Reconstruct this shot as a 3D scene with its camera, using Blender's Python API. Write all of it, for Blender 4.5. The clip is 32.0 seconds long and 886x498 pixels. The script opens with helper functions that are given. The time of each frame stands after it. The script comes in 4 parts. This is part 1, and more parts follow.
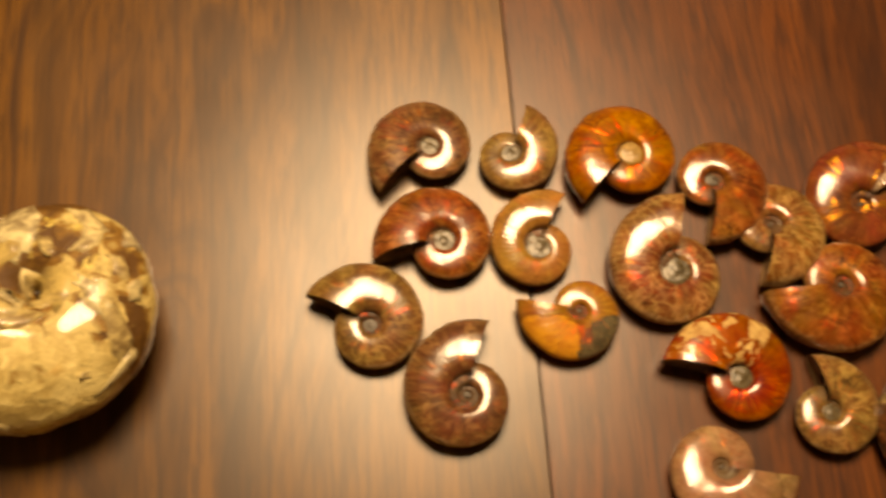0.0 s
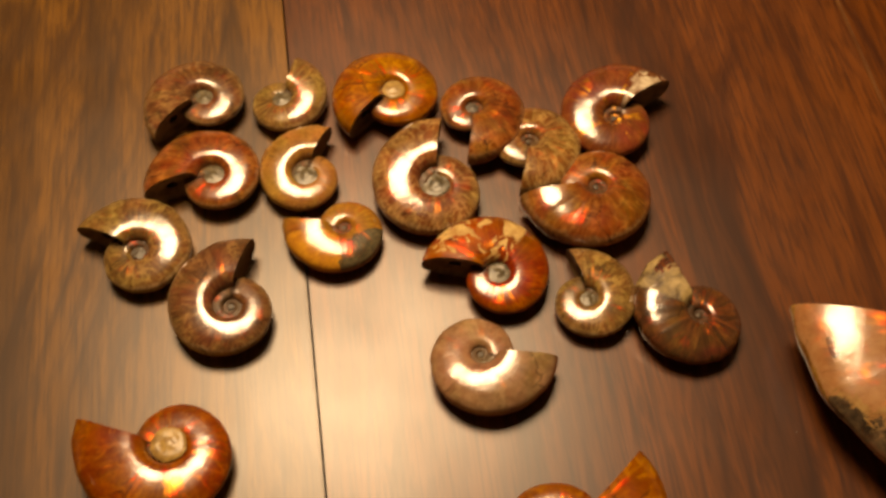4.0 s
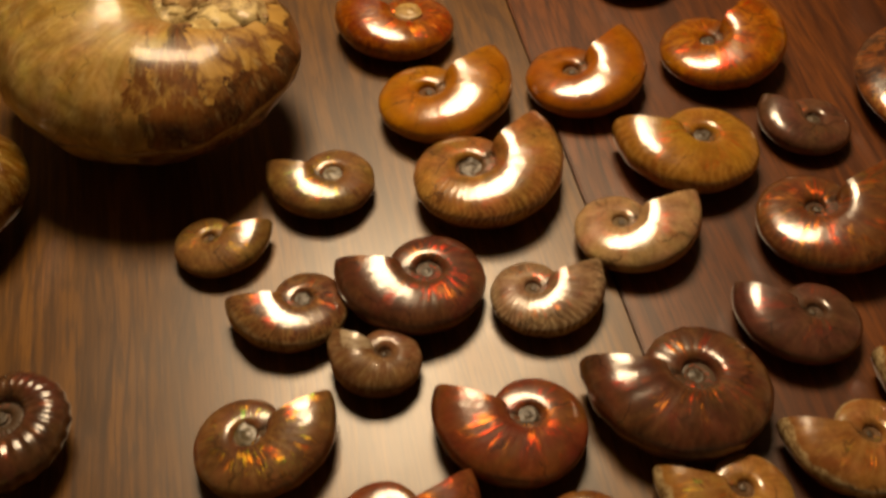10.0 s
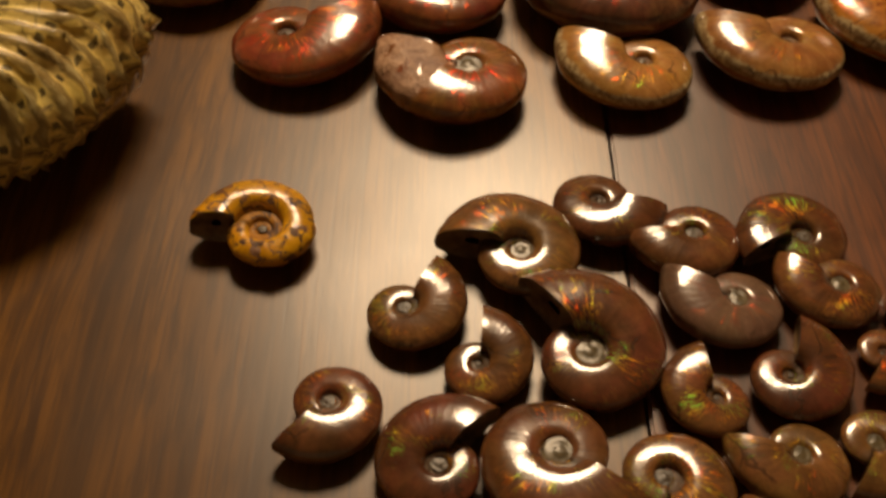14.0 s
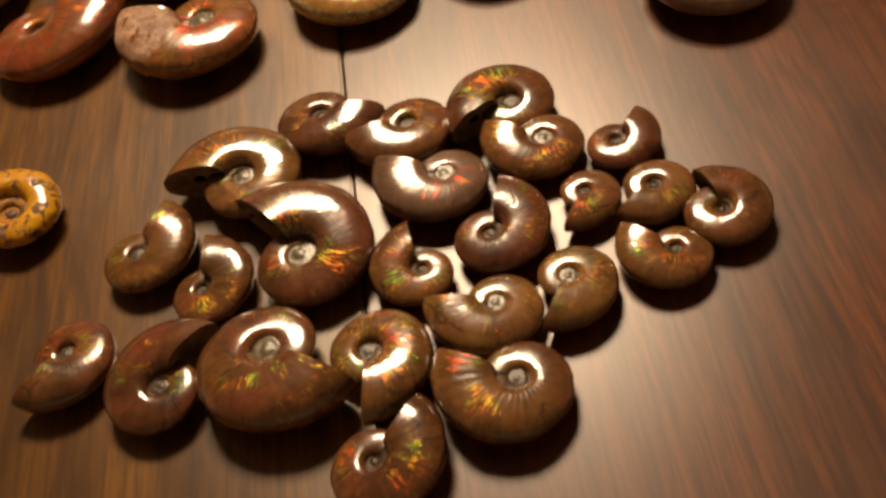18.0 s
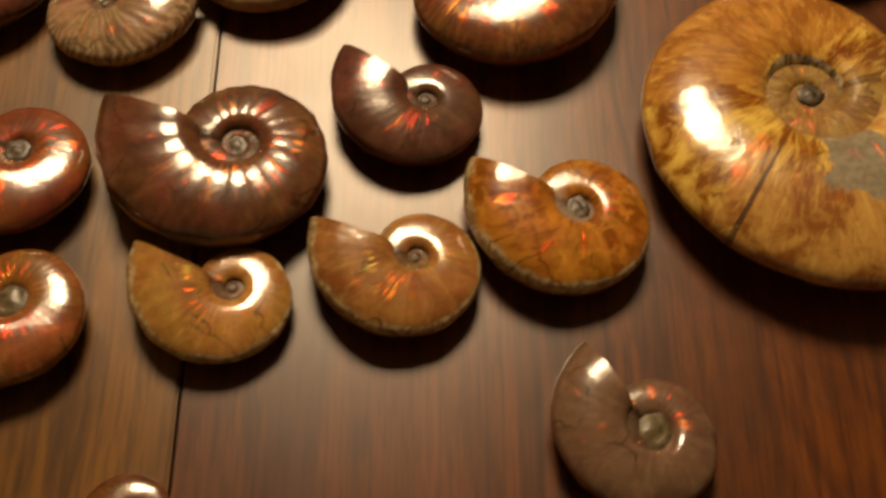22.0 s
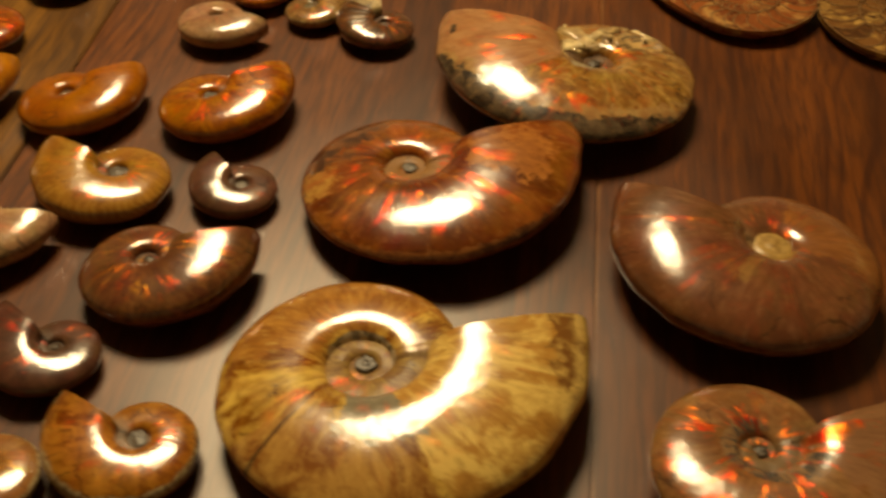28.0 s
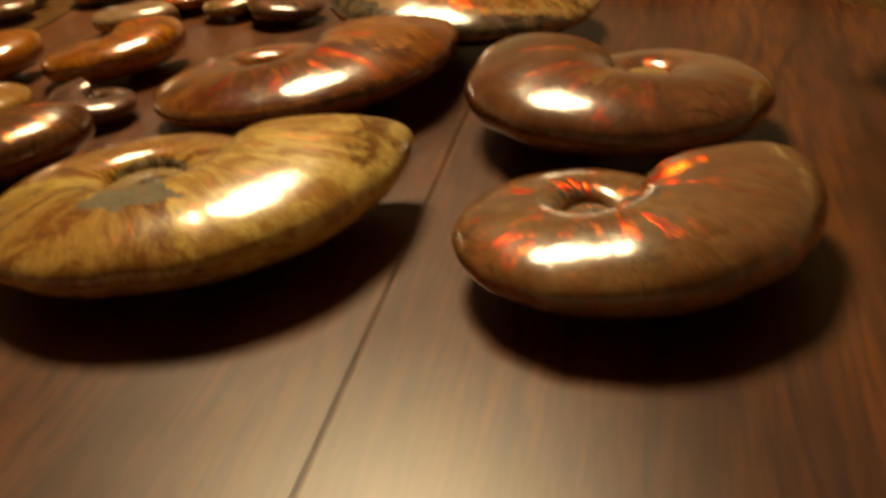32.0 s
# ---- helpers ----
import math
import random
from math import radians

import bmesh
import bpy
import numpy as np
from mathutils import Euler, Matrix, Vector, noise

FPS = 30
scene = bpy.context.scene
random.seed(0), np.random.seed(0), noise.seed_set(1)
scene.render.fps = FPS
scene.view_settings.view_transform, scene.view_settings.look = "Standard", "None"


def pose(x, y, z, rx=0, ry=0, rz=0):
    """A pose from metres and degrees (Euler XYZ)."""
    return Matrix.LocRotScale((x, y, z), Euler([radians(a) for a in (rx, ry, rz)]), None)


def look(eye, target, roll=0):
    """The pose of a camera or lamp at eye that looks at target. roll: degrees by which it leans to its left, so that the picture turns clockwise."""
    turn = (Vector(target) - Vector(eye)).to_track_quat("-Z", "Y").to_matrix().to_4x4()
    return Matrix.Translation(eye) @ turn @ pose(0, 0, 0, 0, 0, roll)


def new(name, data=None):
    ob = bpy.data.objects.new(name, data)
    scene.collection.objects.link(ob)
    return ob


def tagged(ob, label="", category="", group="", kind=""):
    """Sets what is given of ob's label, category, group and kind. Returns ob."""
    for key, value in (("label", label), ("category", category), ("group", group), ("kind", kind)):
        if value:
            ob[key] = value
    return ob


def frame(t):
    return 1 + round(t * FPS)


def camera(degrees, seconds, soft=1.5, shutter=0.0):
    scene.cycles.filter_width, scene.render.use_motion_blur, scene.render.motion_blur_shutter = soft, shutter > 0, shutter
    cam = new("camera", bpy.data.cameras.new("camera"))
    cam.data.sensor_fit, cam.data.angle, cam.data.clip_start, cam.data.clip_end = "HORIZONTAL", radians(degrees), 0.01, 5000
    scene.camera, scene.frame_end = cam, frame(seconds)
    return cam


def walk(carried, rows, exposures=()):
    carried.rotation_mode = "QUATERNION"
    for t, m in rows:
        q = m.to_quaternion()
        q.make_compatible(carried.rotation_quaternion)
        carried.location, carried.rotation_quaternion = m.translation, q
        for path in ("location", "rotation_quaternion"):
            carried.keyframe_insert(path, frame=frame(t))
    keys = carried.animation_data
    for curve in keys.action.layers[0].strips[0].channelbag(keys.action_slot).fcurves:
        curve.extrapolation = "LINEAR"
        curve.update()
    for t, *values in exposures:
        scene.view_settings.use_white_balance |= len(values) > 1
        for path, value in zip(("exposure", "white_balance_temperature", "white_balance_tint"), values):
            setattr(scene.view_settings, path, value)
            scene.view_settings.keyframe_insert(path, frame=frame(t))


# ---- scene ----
cam = camera(45.63, 32.0, soft=3.0, shutter=0.5)
PATH = [
    (0.0, 0.0203, -0.0053, 0.3140, 19.76, -2.02, -4.10),
    (0.5, 0.0441, -0.0044, 0.3099, 19.33, -3.18, -5.38),
    (1.0, 0.0589, -0.0089, 0.3120, 19.49, -2.93, -6.02),
    (1.5, 0.0664, -0.0106, 0.3131, 19.73, -2.50, -6.98),
    (2.0, 0.0748, -0.0169, 0.3153, 20.76, -1.88, -8.28),
    (2.5, 0.0956, -0.0217, 0.3123, 21.37, -0.43, -10.07),
    (3.0, 0.0925, -0.0514, 0.3024, 27.84, -1.70, -9.53),
    (3.5, 0.0885, -0.0776, 0.2926, 28.96, -0.93, -9.09),
    (4.0, 0.0853, -0.0938, 0.2920, 30.02, -0.19, -8.07),
    (4.5, 0.0824, -0.1108, 0.2881, 30.80, 0.51, -6.88),
    (6.5, 0.0570, -0.1712, 0.2725, 38.09, 2.69, -12.44),
    (7.0, 0.0533, -0.1931, 0.2724, 38.20, 2.35, -13.93),
    (7.5, 0.0447, -0.2115, 0.2705, 37.79, 1.64, -14.55),
    (8.0, 0.0327, -0.2283, 0.2723, 37.18, 1.80, -14.56),
    (8.5, 0.0154, -0.2429, 0.2754, 37.07, 1.83, -13.93),
    (9.0, 0.0020, -0.2598, 0.2724, 37.61, 1.90, -12.44),
    (9.5, -0.0117, -0.2779, 0.2683, 38.35, 1.89, -11.76),
    (10.0, -0.0221, -0.3011, 0.2624, 39.05, 1.05, -11.58),
    (10.5, -0.0289, -0.3183, 0.2578, 39.06, -0.34, -9.87),
    (11.0, -0.0237, -0.3396, 0.2553, 38.44, 0.28, -4.23),
    (11.5, -0.0081, -0.3473, 0.2404, 38.94, -0.35, -0.62),
    (12.0, 0.0045, -0.3567, 0.2271, 39.97, 0.05, -1.28),
    (12.5, 0.0079, -0.3725, 0.2155, 40.99, -0.42, -1.56),
    (13.0, 0.0124, -0.3829, 0.2007, 41.82, -0.54, -1.13),
    (13.5, 0.0190, -0.3999, 0.1893, 41.69, -0.21, -0.08),
    (14.0, 0.0254, -0.4082, 0.1824, 40.56, -0.06, 0.36),
    (14.5, 0.0323, -0.4176, 0.1719, 40.53, -1.27, 0.47),
    (15.0, 0.0410, -0.4204, 0.1701, 39.51, -1.68, -0.51),
    (15.5, 0.0418, -0.4323, 0.1670, 43.61, -3.56, -0.33),
    (17.5, 0.1010, -0.4576, 0.1643, 43.05, 12.36, -6.74),
    (18.0, 0.1000, -0.4320, 0.1711, 39.19, 11.22, -7.14),
    (18.5, 0.0961, -0.4066, 0.1746, 34.85, 8.96, -6.83),
    (19.0, 0.0888, -0.3931, 0.1791, 33.01, 5.97, -5.37),
    (19.5, 0.0953, -0.3918, 0.1886, 32.42, 5.23, -2.47),
    (20.0, 0.1031, -0.3810, 0.1932, 29.12, 5.19, -5.05),
    (20.5, 0.0932, -0.3635, 0.1967, 29.41, 0.65, -10.12),
    (21.0, 0.0815, -0.3481, 0.2087, 29.02, -0.57, -12.03),
    (21.5, 0.0931, -0.3179, 0.2091, 28.59, -1.17, -7.91),
    (22.0, 0.1121, -0.2851, 0.2137, 26.24, -2.41, -0.17),
    (22.5, 0.1370, -0.2786, 0.2162, 25.87, -0.53, 1.09),
    (23.0, 0.1538, -0.2568, 0.2318, 25.64, -2.14, -1.01),
    (23.5, 0.1764, -0.2565, 0.2331, 30.61, -3.93, -0.16),
    (24.0, 0.2065, -0.2614, 0.2350, 32.22, -3.72, 0.97),
    (24.5, 0.2127, -0.2604, 0.2494, 33.33, -4.21, 2.88),
    (25.0, 0.2128, -0.2778, 0.2610, 34.81, -2.91, 5.65),
    (25.5, 0.2148, -0.2905, 0.2731, 35.47, -1.75, 4.68),
    (27.5, 0.2201, -0.3192, 0.2438, 44.87, -1.87, 4.90),
    (28.0, 0.2486, -0.3258, 0.2346, 46.11, -0.29, 6.80),
    (28.5, 0.2780, -0.3397, 0.2291, 48.17, -0.39, 6.84),
    (29.0, 0.2960, -0.3529, 0.2248, 50.80, 1.46, 8.05),
    (29.5, 0.3095, -0.3651, 0.2128, 54.68, 2.39, 7.85),
    (30.0, 0.3085, -0.3733, 0.1951, 57.10, 3.48, 7.68),
    (30.5, 0.3122, -0.3773, 0.1742, 57.26, 3.19, 8.33),
    (31.0, 0.3209, -0.3770, 0.1471, 58.63, 5.41, 8.89),
    (31.5, 0.3359, -0.3675, 0.1184, 58.36, 5.54, 8.68),
    (32.0, 0.3276, -0.3557, 0.1098, 61.98, 5.67, 10.77),
]
EXPOSURE = [
    (0.0, 0.08, 7250, 10), (2.0, 0.0, 7200, 10), (6.0, -0.06, 6750, 10), (8.0, -0.20, 6520, 10), (9.0, -0.26, 6450, 8), (10.0, 0.0, 6380, 9),
    (12.0, 0.25, 6320, 9), (14.0, 0.31, 6170, 10), (15.0, 0.72, 6120, 11), (18.0, 0.86, 6080, 11), (19.0, 0.72, 6080, 11), (20.0, 0.62, 6180, 10), (21.0, 0.50, 6200, 9), (22.0, 0.30, 6380, 7), (23.0, 0.27, 6450, 4), (24.0, 0.05, 6450, 2), (25.0, 0.03, 6500, 0),
    (28.0, 0.17, 6600, -3), (30.0, 0.24, 6700, -4), (32.0, 0.36, 6500, -3),
]
walk(cam, [(r[0], pose(*r[1:])) for r in PATH], EXPOSURE)

# ---- light: one warm pendant over the far side of the table, dim room ----
world = bpy.data.worlds.new("room_air")
scene.world = world
world.use_nodes = True
world.node_tree.nodes["Background"].inputs[0].default_value = (0.030, 0.020, 0.012, 1)
world.node_tree.nodes["Background"].inputs[1].default_value = 0.4
lamp_data = bpy.data.lights.new("pendant_light", "AREA")
lamp_data.shape, lamp_data.size = "DISK", 0.31
lamp_data.energy, lamp_data.color = 9.7, (1.0, 0.705, 0.410)
pendant = new("pendant_light", lamp_data)
pendant.matrix_world = look((0.06, 0.34, 0.74), (0.06, 0.33, 0.0))


# ---- materials ----
TABLE_Y0, TABLE_Y1, JOINT, PITCH = -0.3667, 0.78, 0.0660, 0.2037


def shader(name):
    m = bpy.data.materials.new(name)
    m.use_nodes = True
    return m, m.node_tree, m.node_tree.nodes["Principled BSDF"]


def node(nt, kind, op=None, **values):
    n = nt.nodes.new(kind)
    if op:
        if kind == "ShaderNodeMix":
            n.data_type = op
        else:
            n.operation = op
    for key, value in values.items():
        key = int(key[1:]) if key[0] == "i" and key[1:].isdigit() else key.replace("_", " ")
        if isinstance(value, bpy.types.NodeSocket):
            nt.links.new(value, n.inputs[key])
        else:
            n.inputs[key].default_value = value
    return n


def ramp(nt, fac, *stops):
    n = nt.nodes.new("ShaderNodeValToRGB")
    nt.links.new(fac, n.inputs[0])
    e = n.color_ramp.elements
    while len(e) < len(stops):
        e.new(0.5)
    for el, (p, col) in zip(e, stops):
        el.position, el.color = p, (*col, 1) if len(col) == 3 else (col[0],) * 3 + (1,)
    return n.outputs[0]


def mixed(nt, fac, a, b):
    n = nt.nodes.new("ShaderNodeMix")
    n.data_type = "RGBA"
    for s, v in ((n.inputs[0], fac), (n.inputs[6], a), (n.inputs[7], b)):
        if isinstance(v, bpy.types.NodeSocket):
            nt.links.new(v, s)
        else:
            s.default_value = (*v, 1) if isinstance(v, tuple) else v
    return n.outputs[2]


def scaled(nt, socket, scale, shift=None):
    n = nt.nodes.new("ShaderNodeMapping")
    nt.links.new(socket, n.inputs[0])
    n.inputs[3].default_value = scale
    if shift is not None:
        nt.links.new(shift, n.inputs[1])
    return n.outputs[0]


def noise_of(nt, vec, scale, detail=4.0, rough=0.55, distort=0.0):
    return node(nt, "ShaderNodeTexNoise", Vector=vec, Scale=scale, Detail=detail, Roughness=rough, Distortion=distort).outputs[0]


def maths(nt, op, a, b=0.0):
    return node(nt, "ShaderNodeMath", op, i0=a, i1=b).outputs[0]


def wood_material():
    m, nt, b = shader("dark_walnut_veneer")
    pos = node(nt, "ShaderNodeTexCoord").outputs["Object"]
    rnd = node(nt, "ShaderNodeObjectInfo").outputs["Random"]
    off = node(nt, "ShaderNodeCombineXYZ", X=maths(nt, "MULTIPLY", rnd, 7.0), Y=maths(nt, "MULTIPLY", rnd, 3.0)).outputs[0]
    warp = noise_of(nt, scaled(nt, pos, (8, 2.4, 1), off), 1.0, 3.0, 0.5)
    wide = noise_of(nt, scaled(nt, pos, (20, 1.2, 1), off), 1.0, 3.0, 0.5, 0.6)
    bent = node(nt, "ShaderNodeCombineXYZ", X=maths(nt, "MULTIPLY", warp, 1.6)).outputs[0]
    lines_at = node(nt, "ShaderNodeVectorMath", "ADD", i0=scaled(nt, pos, (185, 6.0, 1), off), i1=scaled(nt, bent, (17, 1, 1))).outputs[0]
    lines = noise_of(nt, lines_at, 1.0, 4.0, 0.62)
    fine = noise_of(nt, scaled(nt, pos, (900, 26, 1), off), 1.0, 2.0, 0.6)
    tone = ramp(nt, wide, (0.30, (0.140, 0.055, 0.017)), (0.52, (0.182, 0.074, 0.023)), (0.72, (0.230, 0.097, 0.033)))
    dark = ramp(nt, lines, (0.34, (0.20,)), (0.46, (0.70,)), (0.56, (1.0,)))
    col = mixed(nt, dark, (0.042, 0.014, 0.006), tone)
    dash = noise_of(nt, scaled(nt, pos, (400, 52, 1), off), 1.0, 3.0, 0.6)
    col = mixed(nt, maths(nt, "MULTIPLY", ramp(nt, dash, (0.38, (1.0,)), (0.52, (0.0,))), 0.60), col, (0.060, 0.023, 0.008))
    glow = noise_of(nt, scaled(nt, pos, (48, 5, 1), off), 1.0, 3.0, 0.6, 0.8)
    col = mixed(nt, maths(nt, "MULTIPLY", ramp(nt, glow, (0.50, (0.0,)), (0.74, (1.0,))), 0.32), col, (0.31, 0.140, 0.048))
    pores = ramp(nt, fine, (0.36, (0.50,)), (0.52, (1.0,)))
    col = mixed(nt, pores, (0.045, 0.018, 0.009), col)
    bands = noise_of(nt, scaled(nt, pos, (52, 2.6, 1), off), 1.0, 3.0, 0.55, 0.5)
    col = mixed(nt, ramp(nt, bands, (0.36, (0.62,)), (0.50, (0.0,))), col, (0.050, 0.020, 0.008))
    across = node(nt, "ShaderNodeSeparateXYZ", Vector=pos).outputs[0]
    # Pale line along two joints: the lamp-lit bevel edge painted into the colour.
    for x in (JOINT - PITCH - 0.0006, JOINT + PITCH + 0.0006):
        lit_edge = maths(nt, "ABSOLUTE", maths(nt, "SUBTRACT", across, x))
        lit_edge = maths(nt, "MULTIPLY", maths(nt, "LESS_THAN", lit_edge, 0.0005), ramp(nt, noise_of(nt, scaled(nt, pos, (1, 40, 1)), 1.0, 3.0), (0.35, (0.15,)), (0.6, (0.8,))))
        col = mixed(nt, lit_edge, col, (0.30, 0.16, 0.065))
    redder = maths(nt, "GREATER_THAN", across, JOINT)
    col = node(nt, "ShaderNodeHueSaturation", Hue=maths(nt, "SUBTRACT", 0.513, maths(nt, "MULTIPLY", redder, 0.024)), Saturation=1.13, Value=maths(nt, "SUBTRACT", 0.86, maths(nt, "MULTIPLY", redder, 0.16)), Color=col).outputs[0]
    nt.links.new(col, b.inputs["Base Color"])
    smear = noise_of(nt, pos, 14.0, 4.0)
    nt.links.new(ramp(nt, smear, (0.3, (0.29,)), (0.7, (0.37,))), b.inputs["Roughness"])
    b.inputs["Specular IOR Level"].default_value = 0.64
    bump = node(nt, "ShaderNodeBump", Strength=0.06, Distance=0.0001, Height=maths(nt, "ADD", pores, maths(nt, "MULTIPLY", lines, 0.6)))
    nt.links.new(bump.outputs[0], b.inputs["Normal"])
    return m


def plain_material(name, col, col2, rough=0.8, scale=8.0, metal=0.0):
    m, nt, b = shader(name)
    pos = node(nt, "ShaderNodeTexCoord").outputs["Object"]
    n = noise_of(nt, pos, scale, 6.0, 0.6)
    nt.links.new(ramp(nt, n, (0.3, col), (0.7, col2)), b.inputs["Base Color"])
    b.inputs["Roughness"].default_value, b.inputs["Metallic"].default_value = rough, metal
    bump = node(nt, "ShaderNodeBump", Strength=0.3, Distance=0.02 / scale, Height=noise_of(nt, pos, scale * 5, 4.0))
    nt.links.new(bump.outputs[0], b.inputs["Normal"])
    return m


def shell_material(name, base, dark, streak, fire=0.3, lines=38, relief=0.3, rough=0.30, coat=0.9, mottled=0.5, hues=None, crust=None, crust_at=0.6, crust_scale=60.0, chip_scale=210.0, span=None, grooves=None, rays_per_turn=44, ray_share=0.5, core=(0.060, 0.036, 0.017), stain=None, ray_at=0.47, crust_coat=0.0, veins=0.0, vein_scale=260.0, flakes=0.0, flake_bias=0.0, drift=1.0, shard=0.16, feather=0.0, plumes=0.9, stripe=0.0, rim=0.0, fleck=(30, 4.0), fire_at=0.47, cracks=1.0, marks=()):
    """Polished fossil shell: base with darker mottling, pale radial streaks, growth lines and iridescent flecks; crust: a second, duller layer in patches."""
    m, nt, b = shader(name)
    tc = node(nt, "ShaderNodeTexCoord")
    pos, uv = tc.outputs["Object"], tc.outputs["UV"]
    rnd = node(nt, "ShaderNodeObjectInfo").outputs["Random"]
    off = node(nt, "ShaderNodeCombineXYZ", X=maths(nt, "MULTIPLY", rnd, 9.0), Y=maths(nt, "MULTIPLY", rnd, 5.0), Z=maths(nt, "MULTIPLY", rnd, 3.0)).outputs[0]
    p = node(nt, "ShaderNodeVectorMath", "ADD", i0=pos, i1=off).outputs[0]
    patch = noise_of(nt, p, 95.0, 5.0, 0.6, 0.4)
    grain = noise_of(nt, p, 620.0, 3.0, 0.6)
    ray = noise_of(nt, scaled(nt, uv, (rays_per_turn, 5.0, 1), off), 1.0, 4.0, 0.62, 0.8)
    col = mixed(nt, ramp(nt, patch, (0.5 - mottled * 0.3, (0.0,)), (0.5 + mottled * 0.25, (1.0,))), dark, base)
    col = mixed(nt, maths(nt, "MULTIPLY", ramp(nt, ray, (ray_at, (0.0,)), (ray_at + 0.19, (1.0,))), ray_share), col, streak)
    col = mixed(nt, maths(nt, "MULTIPLY", ramp(nt, grain, (0.35, (1.0,)), (0.6, (0.0,))), 0.35), col, dark)
    if feather:
        plume = noise_of(nt, scaled(nt, uv, (feather, feather * 0.22, 1), off), 1.0, 6.0, 0.64, 0.9)
        col = mixed(nt, ramp(nt, plume, (0.34, (0.0,)), (0.58, (1.0,))), dark, col)
        col = mixed(nt, maths(nt, "MULTIPLY", ramp(nt, plume, (0.43, (0.0,)), (0.62, (1.0,))), plumes), col, streak)
    if veins:
        bent = node(nt, "ShaderNodeVectorMath", "ADD", i0=p, i1=scaled(nt, node(nt, "ShaderNodeTexNoise", Vector=p, Scale=170.0, Detail=3.0).outputs[1], (0.009, 0.009, 0.009))).outputs[0]
        net = nt.nodes.new("ShaderNodeTexVoronoi")
        net.feature = "DISTANCE_TO_EDGE"
        nt.links.new(bent, net.inputs["Vector"])
        net.inputs["Scale"].default_value = vein_scale
        blotch = noise_of(nt, p, 110.0, 4.0, 0.65, 0.8)
        lace = maths(nt, "MULTIPLY", ramp(nt, net.outputs[0], (0.03, (1.0,)), (0.16, (0.0,))), ramp(nt, blotch, (0.44, (0.0,)), (0.58, (1.0,))))
        col = mixed(nt, maths(nt, "MULTIPLY", lace, veins), col, streak)
        sooty = ramp(nt, noise_of(nt, p, 210.0, 5.0, 0.7, 0.6), (0.36, (1.0,)), (0.46, (0.0,)))
        col = mixed(nt, maths(nt, "MULTIPLY", sooty, 0.6 * veins), col, (dark[0] * 0.5, dark[1] * 0.5, dark[2] * 0.5))
    drift_h = maths(nt, "MULTIPLY", maths(nt, "SUBTRACT", noise_of(nt, p, 62.0, 3.0, 0.6, 0.8), 0.5), 0.11 * drift)
    drift_v = maths(nt, "MULTIPLY", maths(nt, "SUBTRACT", noise_of(nt, p, 84.0, 4.0, 0.65, 1.2), 0.5), 1.5 * drift)
    tint = node(nt, "ShaderNodeHueSaturation", Saturation=1.08, Hue=maths(nt, "ADD", drift_h, maths(nt, "ADD", 0.488, maths(nt, "MULTIPLY", rnd, 0.024))), Value=maths(nt, "ADD", drift_v, maths(nt, "ADD", 0.82, maths(nt, "MULTIPLY", rnd, 0.36))), Color=col).outputs[0]
    b.inputs["Specular IOR Level"].default_value = 0.28
    nt.links.new(ramp(nt, noise_of(nt, p, 130.0, 4.0), (0.35, (0.07,)), (0.65, (0.20,))), b.inputs["Coat Roughness"])
    uvs = node(nt, "ShaderNodeSeparateXYZ", Vector=uv)
    sway = maths(nt, "MULTIPLY", maths(nt, "SINE", maths(nt, "MULTIPLY", uvs.outputs[1], 12.566)), 0.010)
    wob = maths(nt, "MULTIPLY", noise_of(nt, p, 140.0, 2.0), 0.02)
    turns_at = maths(nt, "ADD", maths(nt, "ADD", uvs.outputs[0], sway), wob)
    wave = maths(nt, "SINE", maths(nt, "MULTIPLY", turns_at, 6.2832 * lines))
    if grooves:
        # Darker tone between the ribs, following their wave, and dark spots in rows.
        between_ribs = ramp(nt, maths(nt, "ADD", wave, maths(nt, "MULTIPLY", grain, 0.6)), (0.05, (1.0,)), (0.60, (0.0,)))
        tint = mixed(nt, maths(nt, "MULTIPLY", between_ribs, 0.78), tint, grooves)
        knob = maths(nt, "MULTIPLY", ramp(nt, wave, (0.55, (0.0,)), (0.8, (1.0,))), ramp(nt, maths(nt, "SINE", maths(nt, "MULTIPLY", uvs.outputs[1], 75.4)), (0.72, (0.0,)), (0.88, (1.0,))))
        tint = mixed(nt, maths(nt, "MULTIPLY", knob, 0.9), tint, (0.050, 0.032, 0.014))
    edge_on = maths(nt, "MINIMUM", uvs.outputs[1], maths(nt, "SUBTRACT", 1.0, uvs.outputs[1]))
    if stripe:
        forked = maths(nt, "SINE", maths(nt, "MULTIPLY", maths(nt, "ADD", turns_at, maths(nt, "MULTIPLY", noise_of(nt, scaled(nt, uv, (22, 7, 1), off), 1.0, 3.0), 0.045)), 6.2832 * lines * 1.5))
        ribbing = maths(nt, "MULTIPLY", ramp(nt, maths(nt, "ADD", forked, maths(nt, "MULTIPLY", grain, 0.5)), (0.2, (0.0,)), (0.9, (1.0,))), ramp(nt, edge_on, (0.08, (1.0,)), (0.22, (0.0,))))
        tint = mixed(nt, maths(nt, "MULTIPLY", ribbing, stripe), tint, streak)
        tint = mixed(nt, maths(nt, "MULTIPLY", maths(nt, "MULTIPLY", ramp(nt, forked, (0.0, (1.0,)), (0.35, (0.0,))), ramp(nt, edge_on, (0.10, (1.0,)), (0.24, (0.0,)))), stripe * 0.7), tint, dark)
